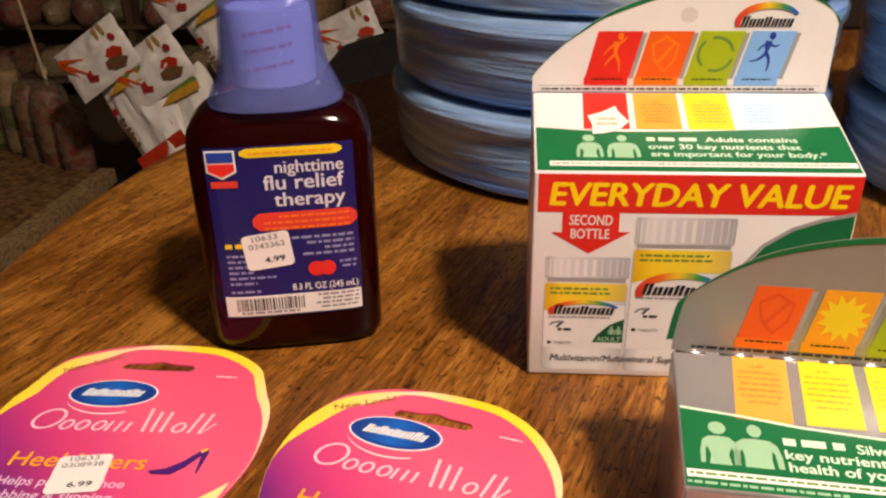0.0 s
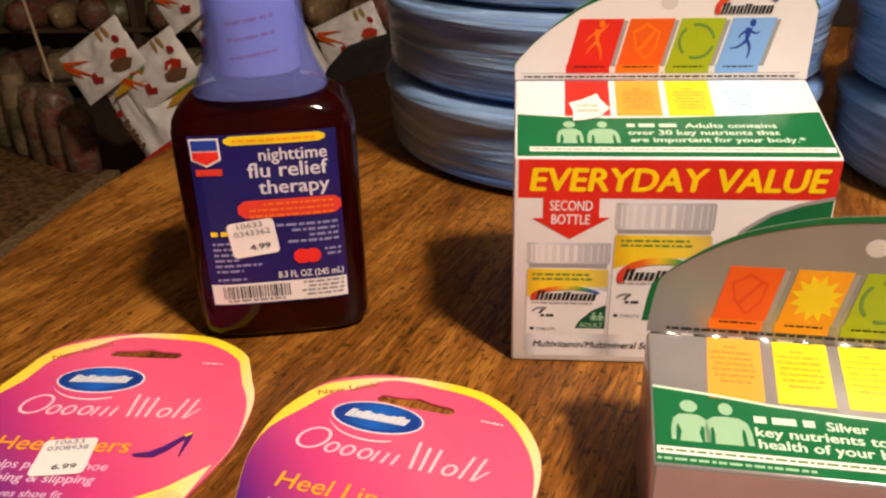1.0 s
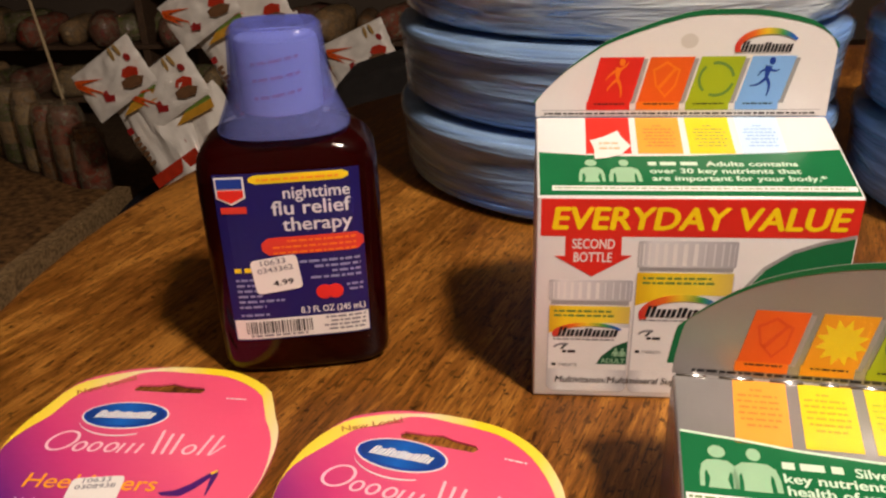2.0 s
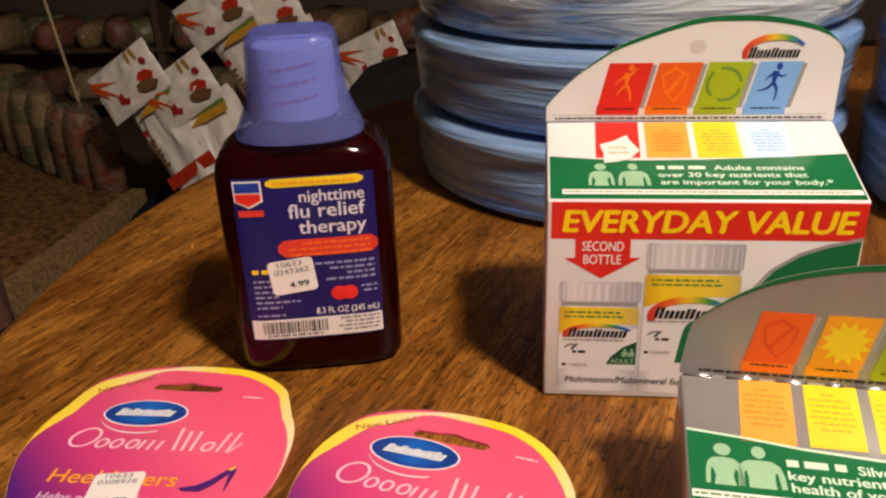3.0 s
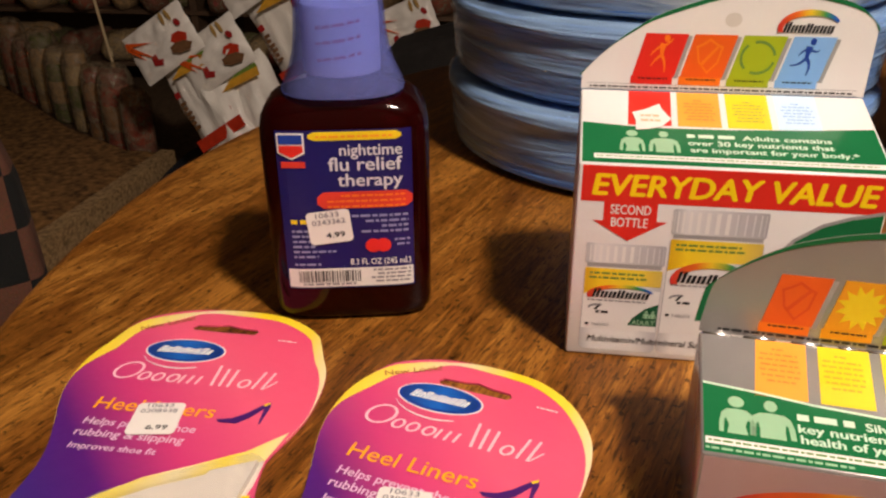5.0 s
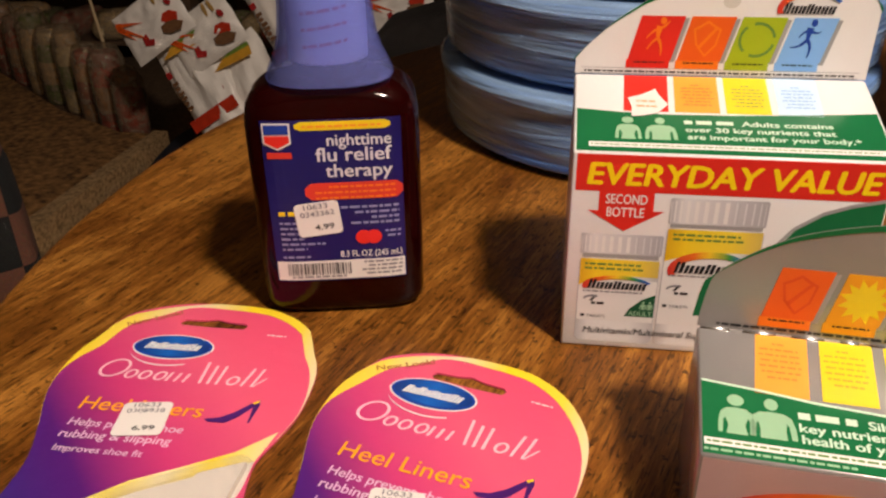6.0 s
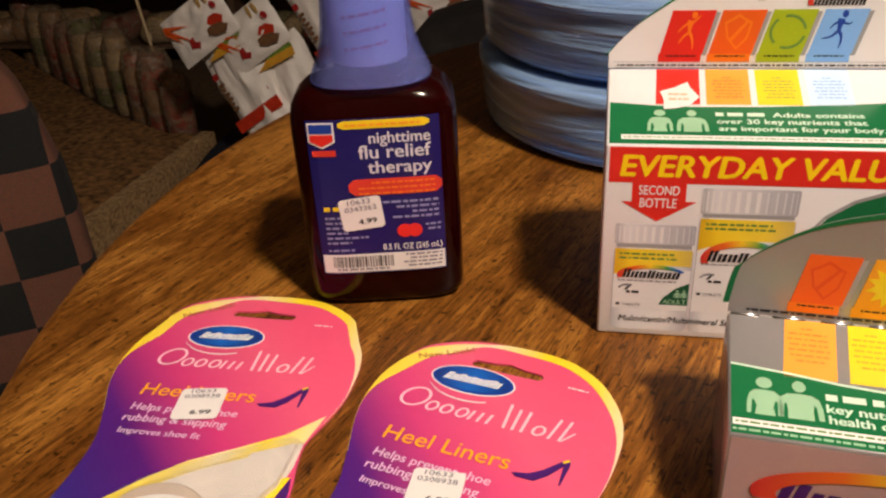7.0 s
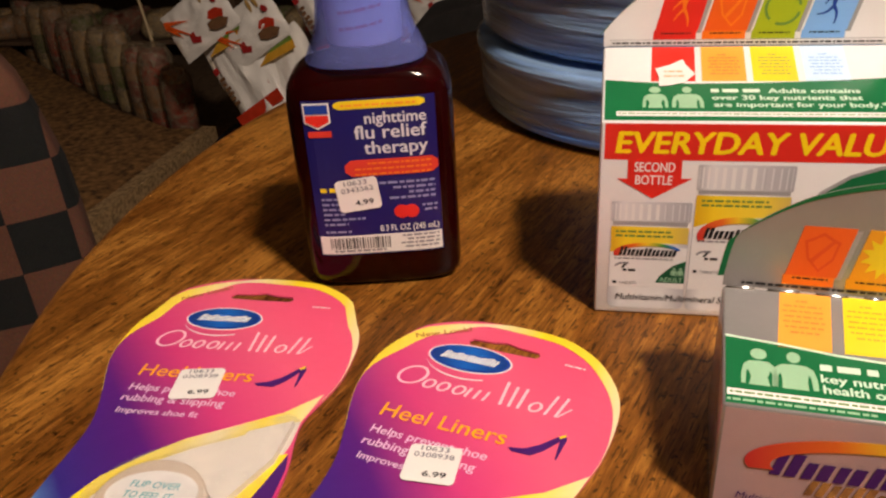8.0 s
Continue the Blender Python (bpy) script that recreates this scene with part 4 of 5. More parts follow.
    on("fine_print", bars_bm(0.0270, 0.0452, [0.007, 0.006], 0.0024, 0.0013, 0.0005, "RIGHT"), M_DIMBLUE)
    on("lettering", text_bm("8.3 FL OZ (245 mL)", 0.0270, 0.0335, 0.0270, 0.0031, 0.0005, 0.008, 0, "RIGHT"), M_WHITEINK)
    on("barcode_panel", strip_bm([(-0.0280 + 0.056 * k / 12, 0.0318) for k in range(13)], [(-0.0280 + 0.056 * k / 12, 0.0222) for k in range(13)], 0.0001, 0.0003), M_STICKER)
    x = -0.0235
    rnd = random.Random(4)
    while x < 0.004:
        w = rnd.choice((0.0003, 0.0005, 0.0008))
        bm = bmesh.new()
        bm.faces.new([bm.verts.new((px, py, 0.0006)) for px, py in rect(x, 0.0248, x + w, 0.0308)])
        on("barcode_bar", bm, M_BLACK)
        x += w + rnd.choice((0.0003, 0.0005, 0.0007))
    on("fine_print", bars_bm(-0.022, 0.0231, [0.024], 0.002, 0.0013, 0.0006), M_GREY)
    on("fine_print", bars_bm(0.0270, 0.0300, [0.0170, 0.015, 0.018, 0.016], 0.0020, 0.0012, 0.0006, "RIGHT"), M_GREY)
    # price sticker
    st = thing("price_sticker", t.matrix_world @ pose(-0.0085, -B - 0.0008, 0.0505, 90, 0, 0) @ pose(0, 0, 0, 0, 0, 6), "white price sticker on the bottle's label", "sticker", "price stickers")
    price(st, "4.99", "10633", "0343362")
    return t


def price(st, amount, code, number, a=0.0098, b=0.0080):
    part("paper", poly_bm(round_rect(-a, -b, a, b, 0.0020), 0.00025), M_STICKER, st)
    part("lettering", text_bm(code, -0.0055, b - 0.0030, 0.0105, 0.0024, 0.0004, 0.01), M_PRICEGREY, st)
    part("lettering", text_bm(number, -0.0075, b - 0.0064, 0.0150, 0.0024, 0.0004, 0.01), M_PRICEGREY, st)
    part("lettering", text_bm(amount, -0.0022, -b + 0.0028, 0.0085, 0.0026, 0.0004, 0.03), M_BLACK, st)


make_bottle()


# ---- flat blister cards of shoe liners ----
def card_outline(rise):
    """Lobe-shaped card: a wide round head, a slight waist and a round foot. rise: how much longer the head is drawn."""
    ring = [(0.0, 0.0484), (0.0125, 0.0477), (0.0248, 0.0446), (0.0384, 0.0352), (0.0488, 0.0205), (0.0530, 0.0071), (0.0537, -0.0079), (0.0525, -0.0224), (0.0497, -0.0345), (0.0466, -0.0470), (0.0480, -0.0590),
            (0.0502, -0.0722), (0.0502, -0.0950), (0.0450, -0.1180), (0.0300, -0.1310), (0.0, -0.1350), (-0.0220, -0.1300), (-0.0340, -0.1150), (-0.0375, -0.0942), (-0.0370, -0.0674), (-0.0385, -0.0515),
            (-0.0432, -0.0369), (-0.0501, -0.0175), (-0.0526, -0.0022), (-0.0515, 0.0153), (-0.0440, 0.0338), (-0.0360, 0.0408), (-0.0240, 0.0462), (-0.0120, 0.0482)]
    pts = []
    n = len(ring)
    for k in range(n):
        p0, p1, p2, p3 = ring[k - 1], ring[k], ring[(k + 1) % n], ring[(k + 2) % n]
        for j in range(3):
            u = j / 3
            x, y = (0.5 * (2 * p1[i] + (p2[i] - p0[i]) * u + (2 * p0[i] - 5 * p1[i] + 4 * p2[i] - p3[i]) * u * u + (3 * p1[i] - p0[i] - 3 * p2[i] + p3[i]) * u ** 3) for i in (0, 1))
            pts.append(stretch(x, y, rise))
    return pts


def stretch(x, y, rise):
    u = min(1.0, max(0.0, (y - 0.021) / 0.010))
    return x * (1 + rise * 6 * min(1.0, max(0.0, (y + 0.06) / 0.04))), y + rise * u * u * (3 - 2 * u)


def make_card(m, rise, label, slip):
    t = thing("liner_pack", m, label, "blister pack", "liner packs")
    Z = 0.0010
    hole = [(0.0165, 0.0), (0.0150, 0.0022), (0.0060, 0.0028), (0.0, 0.0044), (-0.0060, 0.0028), (-0.0150, 0.0022), (-0.0165, 0.0), (-0.0150, -0.0022), (0.0, -0.0026), (0.0150, -0.0022)]
    hx, hy = -0.0022, 0.0314 + rise
    outer = card_outline(rise)
    bm = bmesh.new()
    # card with the hanging hole cut through
    ov = [bm.verts.new((x, y, Z)) for x, y in outer]
    hv = [bm.verts.new((hx + x, hy + y - 0.03 * x, Z)) for x, y in hole]
    edges = [bm.edges.new((a, b)) for ring in (ov, hv) for a, b in zip(ring, ring[1:] + ring[:1])]
    bmesh.ops.triangle_fill(bm, use_beauty=True, use_dissolve=False, edges=edges)
    for f in [f for f in bm.faces if all(v in hv for v in f.verts)]:
        bm.faces.remove(f)
    r = bmesh.ops.extrude_face_region(bm, geom=bm.faces[:])
    bmesh.ops.translate(bm, verts=[v for v in r["geom"] if isinstance(v, bmesh.types.BMVert)], vec=(0, 0, -0.0009))
    bmesh.ops.recalc_face_normals(bm, faces=bm.faces)
    card = part("card", bm, M_PINKCARD, t, "pink card shading to purple and blue")

    def ink(name, bm, material, label=""):
        return part(name, bm, material, card, label)

    n = len(outer)
    # yellow rim that fades round the head, widest at its upper left
    head = [outer[(k - 24) % n] for k in range(49)]
    rim_in, rim_out = [], []
    for k, (x, y) in enumerate(head):
        u = k / 48
        w = 0.0001 + 0.0074 * math.exp(-((u - 0.27) / 0.11) ** 4) + 0.0046 * math.exp(-((u - 0.62) / 0.22) ** 4)
        gap = 0.0022 * math.exp(-((u - 0.34) / 0.10) ** 4)
        d = math.hypot(x, y + 0.01)
        rim_out.append((x - x / d * gap, y - (y + 0.01) / d * gap))
        rim_in.append((x - x / d * (w + gap * 0.6), y - (y + 0.01) / d * (w + gap * 0.6)))
    ink("yellow_rim", strip_bm(rim_out, rim_in, 0.0001, Z + 0.0001), M_PALEYELLOW, "yellow rim fading to cream")
    lower_o = [(0.0508, -0.0300), (0.0381, -0.0425), (0.0211, -0.0524), (0.0054, -0.0609), (-0.0067, -0.0712), (-0.0177, -0.0830), (-0.0227, -0.0935), (-0.0255, -0.1080)]
    lower_i = [(0.0468, -0.0468), (0.0382, -0.0508), (0.0237, -0.0588), (0.0105, -0.0659), (-0.0007, -0.0737), (-0.0098, -0.0822), (-0.0158, -0.0933), (-0.0180, -0.1080)]
    ink("yellow_sweep", strip_bm(lower_o, lower_i, 0.0001, Z + 0.0002), M_SWEEP)
    side = [(0.0478, -0.0650), (0.0440, -0.0800), (0.0405, -0.0920), (0.0330, -0.1060)]
    ink("yellow_side", strip_bm(side, [(x - 0.0058, y - 0.0010) for x, y in side], 0.0001, Z + 0.0004), M_YELLOW)
    ink("purple_corner", poly_bm([(0.0480, -0.0650), (0.0495, -0.0722), (0.0495, -0.0950), (0.0445, -0.1170), (0.0330, -0.1060), (0.0405, -0.0920), (0.0440, -0.0800)], 0.0001, Z + 0.0003), M_PURPLE)
    # window with the foam liner under a clear dome
    win = [(0.0470, -0.0600)] + lower_i + [(-0.0120, -0.1220), (0.0080, -0.1290), (0.0260, -0.1200), (0.0330, -0.1060), (0.0400, -0.0920), (0.0440, -0.0780)]
    ink("window_backing", poly_bm(win, 0.0001, Z + 0.0003), M_PAD)
    liner = poly_bm(ellipse(0.009, -0.0990, 0.021, 0.024, 25, 40), 0.004, Z + 0.0005)
    bmesh.ops.bevel(liner, geom=[e for e in liner.edges if all(v.co.z > Z + 0.003 for v in e.verts)], offset=0.0018, segments=3, profile=0.5, affect="EDGES")
    smooth(part("foam_liner", liner, M_LINER, t, "beige foam heel liner"), 50)
    pad = poly_bm(ellipse(0.0090, -0.0935, 0.0165, 0.0105, 4, 32), 0.0008, Z + 0.0047)
    pad_ob = part("flip_note", pad, M_WHITE, t, "round white paper note")
    part("lettering", text_bm("FLIP OVER", -0.0002, -0.0915, 0.0185, 0.0030, Z + 0.0058, 0.015, 0.1), M_TEAL, pad_ob)
    part("lettering", text_bm("TO FEEL IT", -0.0005, -0.0965, 0.0180, 0.0030, Z + 0.0058, 0.015, 0.1), M_TEAL, pad_ob)
    part("gel_strip", poly_bm([(0.0300, -0.0575), (0.0455, -0.0500), (0.0445, -0.0700), (0.0330, -0.0950), (0.0230, -0.0840)], 0.0030, Z + 0.0004), M_PAD, t, "cream gel strip")
    dome = bmesh.new()
    rings = []
    cx, cy = 0.008, -0.095
    for s, z in ((1.0, Z + 0.0006), (0.97, Z + 0.004), (0.93, Z + 0.0068), (0.86, Z + 0.0082), (0.5, Z + 0.0088)):
        rings.append([dome.verts.new((cx + (x - cx) * s, cy + (y - cy) * s, z)) for x, y in win])
    for a, b in zip(rings, rings[1:]):
        for k in range(len(win)):
            dome.faces.new((a[k], a[(k + 1) % len(win)], b[(k + 1) % len(win)], b[k]))
    dome.faces.new(rings[-1])
    bmesh.ops.recalc_face_normals(dome, faces=dome.faces)
    smooth(part("blister", dome, M_CLEAR, t, "clear plastic blister"), 60)
    # printed head
    F = pose(0, 0, 0)
    ink("oval_mark", place(poly_bm(ellipse(-0.0135, 0.0195, 0.0188, 0.0092), 0.0001, Z + 0.0002), F), M_WHITEINK)
    ink("oval_mark", place(poly_bm(ellipse(-0.0135, 0.0195, 0.0181, 0.0085), 0.0001, Z + 0.0003), F), M_NAVY)
    ink("oval_mark", place(poly_bm(ellipse(-0.0135, 0.0195, 0.0168, 0.0073), 0.0001, Z + 0.0005), F), M_OVALBLUE, "blue oval emblem with pale rim")
    wordmark(card, F, -0.0262, 0.0168, 0.0250, 0.0056, M_WHITEINK, Z + 0.0008, 0.35, (1, 0.8, 1, 0.8, 0.9, 0.8, 0.9, 1, 0.8))
    ink("white_swash", place(strip_bm(arc(-0.0130, 0.0190, 0.0195, 0.0135, 205, 300), arc(-0.0130, 0.0188, 0.0195, 0.0126, 205, 300), 0.0001, Z + 0.0003), F), M_WHITEINK)
    # brand name as plain thin ovals and strokes
    y0 = -0.0045
    lean = Matrix(((1, 0.2, 0, 0), (0, 1, 0, 0), (0, 0, 1, 0), (0, 0, 0, 1)))

    def oval(x, a, b, w):
        k = 28
        turn = lambda r: [(x + a + (a - r) * math.cos(2 * math.pi * q / k), y0 + b + (b - r * 0.8) * math.sin(2 * math.pi * q / k)) for q in range(k + 1)]
        ink("brand_oval", place(strip_bm(turn(0), turn(w), 0.00006, Z + 0.0004), lean), M_SOFTPINK)

    def stroke(x0, x1, h, w, base=0.0):
        ink("brand_stroke", place(poly_bm([(x0, y0 + base), (x0 + w, y0 + base), (x1 + w, y0 + h), (x1, y0 + h)], 0.00006, Z + 0.0004), lean), M_SOFTPINK)

    oval(-0.0385, 0.0062, 0.0064, 0.0012)
    for x in (-0.0255, -0.0192, -0.0124):
        oval(x, 0.0027, 0.0031, 0.0011)
    for x in (-0.0062, -0.0024, 0.0014):
        stroke(x, x, 0.0058, 0.0011)
    for x0, x1 in ((0.0086, 0.0050), (0.0122, 0.0098), (0.0158, 0.0140)):
        stroke(x0, x1, 0.0145 if x1 == 0.0050 else 0.0125, 0.0012)
    oval(0.0196, 0.0027, 0.0031, 0.0011)
    stroke(0.0268, 0.0268, 0.0122, 0.0011)
    stroke(0.0310, 0.0310, 0.0122, 0.0011)
    stroke(0.0318, 0.0350, 0.0062, 0.0008)
    ink("lettering", place(text_bm("Heel Liners", -0.0342, -0.0252, 0.0515, 0.0078, Z + 0.0004, 0.006), F), M_YELLOWORANGE, "yellow words")
    for words, y, w in (("Helps prevent shoe", -0.0350, 0.0470), ("rubbing & slipping", -0.0418, 0.0450), ("Improves shoe fit", -0.0492, 0.0355)):
        ink("lettering", place(text_bm(words, -0.0332 if y > -0.048 else -0.0314, y, w, 0.0043 if y > -0.048 else 0.0034, Z + 0.0004, 0.012), F), M_MAUVE)
    shoe = [(0.0205, -0.0275), (0.0225, -0.0290), (0.0300, -0.0290), (0.0345, -0.0250), (0.0390, -0.0185), (0.0398, -0.0280), (0.0404, -0.0280), (0.0415, -0.0170), (0.0405, -0.0140), (0.0375, -0.0165), (0.0320, -0.0225), (0.0270, -0.0260)]
    G = Matrix.Translation((0.0192 - 0.0205 * 0.92, -0.0258 + 0.0275, 0)) @ Matrix.Diagonal((0.92, 1, 1, 1))
    ink("shoe_picture", place(poly_bm(shoe, 0.0001, Z + 0.0003), G), M_PURPLE, "purple high-heeled shoe picture")
    ink("shoe_lining", place(poly_bm([(0.0380, -0.0163), (0.0405, -0.0145), (0.0408, -0.0155), (0.0388, -0.0172)], 0.0001, Z + 0.0005), G), M_YELLOW)
    words = text_bm("New Look!", -0.0125, 0, 0.025, 0.0034, Z + 0.0005, 0.008)
    ink("lettering", place(words, pose(-0.0308, 0.0326 + rise * 0.85, 0, 0, 0, 30)), M_RUST)
    ink("fine_print", place(bars_bm(0.0240, 0.0290 + rise * 0.6, [0.0090], 0.002, 0.0010, Z + 0.0004), pose(0, 0, 0, 0, 0, -3)), M_WHITEINK)
    st = thing("price_sticker", m @ F @ pose(slip[0], slip[1], Z + 0.0008, 0, 0, slip[2]), "white price sticker on the pink card", "sticker", "price stickers")
    price(st, "6.99", "10633", "0308938", 0.0098, slip[3])
    return t


M_RUST = plain("rust_ink", (0.42, 0.16, 0.04), 0.4, var=0.05)
M_MAUVE = plain("pale_mauve_ink", (0.78, 0.55, 0.72), 0.4, var=0.03)
M_YELLOWORANGE = plain("warm_yellow_ink", (0.90, 0.42, 0.006), 0.4, var=0.03)
M_SWEEP = gradient("sweep_yellow", [(0.0, (0.92, 0.72, 0.01)), (0.35, (0.90, 0.74, 0.10)), (0.55, (0.88, 0.80, 0.45)), (0.75, (0.92, 0.74, 0.03)), (1.0, (0.88, 0.78, 0.40))], rough=0.3, coat=0.3)
make_card(pose(-0.1577, -0.0439, 0.0003, 0, 0, 0.4), 0.0078, "pink blister card of shoe liners lying flat on the table", (-0.0047, -0.0290, 8, 0.0098))
make_card(pose(-0.0423, -0.0658, 0.0003, 0, 0, -12.9), 0.0, "pink blister card of shoe liners turned beside its twin", (-0.0034, -0.0436, 10, 0.0092))


# ---- stacks of wrapped foam plates ----
def plate_bm(R, z, seed, n=72):
    rnd = random.Random(seed)
    p1, p2, w = rnd.random() * 6.3, rnd.random() * 6.3, 0.00028
    prof = [(R - 0.026, z - 0.0048), (R - 0.008, z - 0.0030), (R - 0.0022, z - 0.0012), (R, z - 0.0003), (R, z + 0.0012), (R - 0.0016, z + 0.0019), (R - 0.010, z - 0.0006), (R - 0.025, z - 0.0020)]
    bm = bmesh.new()
    rings = []
    for r, h in prof:
        ring = []
        for k in range(n):
            a = 2 * math.pi * k / n
            rr = r + w * (math.sin(3 * a + p1) + 0.6 * math.sin(7 * a + p2))
            ring.append(bm.verts.new((rr * math.cos(a), rr * math.sin(a), h + w * 0.7 * math.sin(2 * a + p2))))
        rings.append(ring)
    for a, b in zip(rings, rings[1:]):
        for k in range(n):
            bm.faces.new((a[k], a[(k + 1) % n], b[(k + 1) % n], b[k]))
    bm.faces.new(rings[0][::-1])
    bm.faces.new(rings[-1])
    bmesh.ops.recalc_face_normals(bm, faces=bm.faces)
    return bm


def make_plates(m, R, count, pitch, material, label, seed, wrap=None):
    t = thing("plate_pack", m, label, "plates", "wrapped plate packs")
    base = 0.0056
    for k in range(count):
        smooth(part("plate", plate_bm(R - 0.0025 + 0.0035 * k / count + 0.0002 * math.sin(k * 2.1 + seed) + (0.0022 if k > count - 5 else 0.0), base + k * pitch, seed * 50 + k), material, t), 45)
    top = base + count * pitch
    rnd = random.Random(seed)
    prof = [(0.03, 0.0003), (R - 0.012, 0.0004), (R - 0.004, base - 0.002), (R + 0.0006, base + 0.002), (R + 0.0020, (base + top) / 2), (R + 0.0028, top - 0.0115), (R + 0.0048, top - 0.009), (R + 0.0048, top - 0.001), (R + 0.001, top + 0.0022), (R * 0.8, top + 0.0010), (R * 0.5, top + 0.0016), (0.03, top + 0.0010)]
    bm = lathe_bm(prof, 96)
    for v in bm.verts:
        a = math.atan2(v.co.y, v.co.x)
        k = 1 + (0.012 if wrap is M_FILM_TOP else 0.004) * (noise.noise(Vector((math.cos(a) * 4, math.sin(a) * 4, v.co.z * 60 + seed))))
        v.co.x *= k
        v.co.y *= k
    smooth(part("wrap", bm, wrap or M_FILM, t, "clear wrinkled shrink wrap"), 60)
    return t, top


for cx, cy, R, material, hue, seed in ((0.0610, 0.3190, 0.1525, M_PLATE, "blue", 1), (0.3680, 0.2350, 0.1490, M_PLATE2, "teal blue", 7)):
    z = 0.0004
    for k in range(3):
        ob, top = make_plates(pose(cx + (0, 0.001, 0.003)[k], cy + (0, 0.001, 0.006)[k], z, 0, 0, 40 * k), R, 24, 0.00202, material, hue + " foam plates stacked in clear shrink wrap", seed + k, M_FILM_TOP if k == 2 else M_FILM)
        z += top + 0.0026


# ---- behind the table ----
def quad_block(pts, z0, z1, bevel=0.01):
    bm = poly_bm(pts, z1 - z0, z0)
    bmesh.ops.bevel(bm, geom=bm.edges[:], offset=bevel, segments=2, profile=0.5, affect="EDGES")
    return bm


M_RUG = plain("brown_speckled_carpet", (0.205, 0.105, 0.034), 0.95, var=0.9, scale=48, bump=0.8, bump_scale=260, detail=8)
M_BINDING = plain("beige_rug_edge", (0.34, 0.22, 0.10), 0.95, var=0.6, scale=90, bump=0.8, bump_scale=260)
step = thing("carpeted_step", pose(-1.250, 1.265, FLOOR_Z), "low step covered in brown speckled carpet with beige edge", "step")
part("carpet_top", quad_block([(0, 0), (0.035, 0.690), (-0.110, 0.690), (-0.423, 0.880), (-0.908, 1.282), (-2.10, 2.27), (-2.10, 0.0)], 0.0, 0.090, 0.012), M_RUG, step)
part("carpet_edge", strip_bm([(0.012, -0.013), (0.026, 0.22), (0.038, 0.46), (0.049, 0.69)], [(-0.034, -0.006), (-0.020, 0.222), (-0.008, 0.462), (0.003, 0.692)], 0.094, 0.0), M_BINDING, step, "beige looped carpet edge")
blanket = thing("navy_blanket", pose(-1.075, 1.90, FLOOR_Z, 0, 0, 4), "folded navy blanket lying on the floor", "blanket")
smooth(part("fold", loft_bm([(0.10, 0.22, 4, 0.0), (0.12, 0.24, 4, 0.01), (0.12, 0.24, 3.5, 0.05), (0.105, 0.225, 3, 0.068)], 48), plain("navy_wool", (0.008, 0.011, 0.022), 0.9, var=0.3, bump=0.5), blanket), 50)


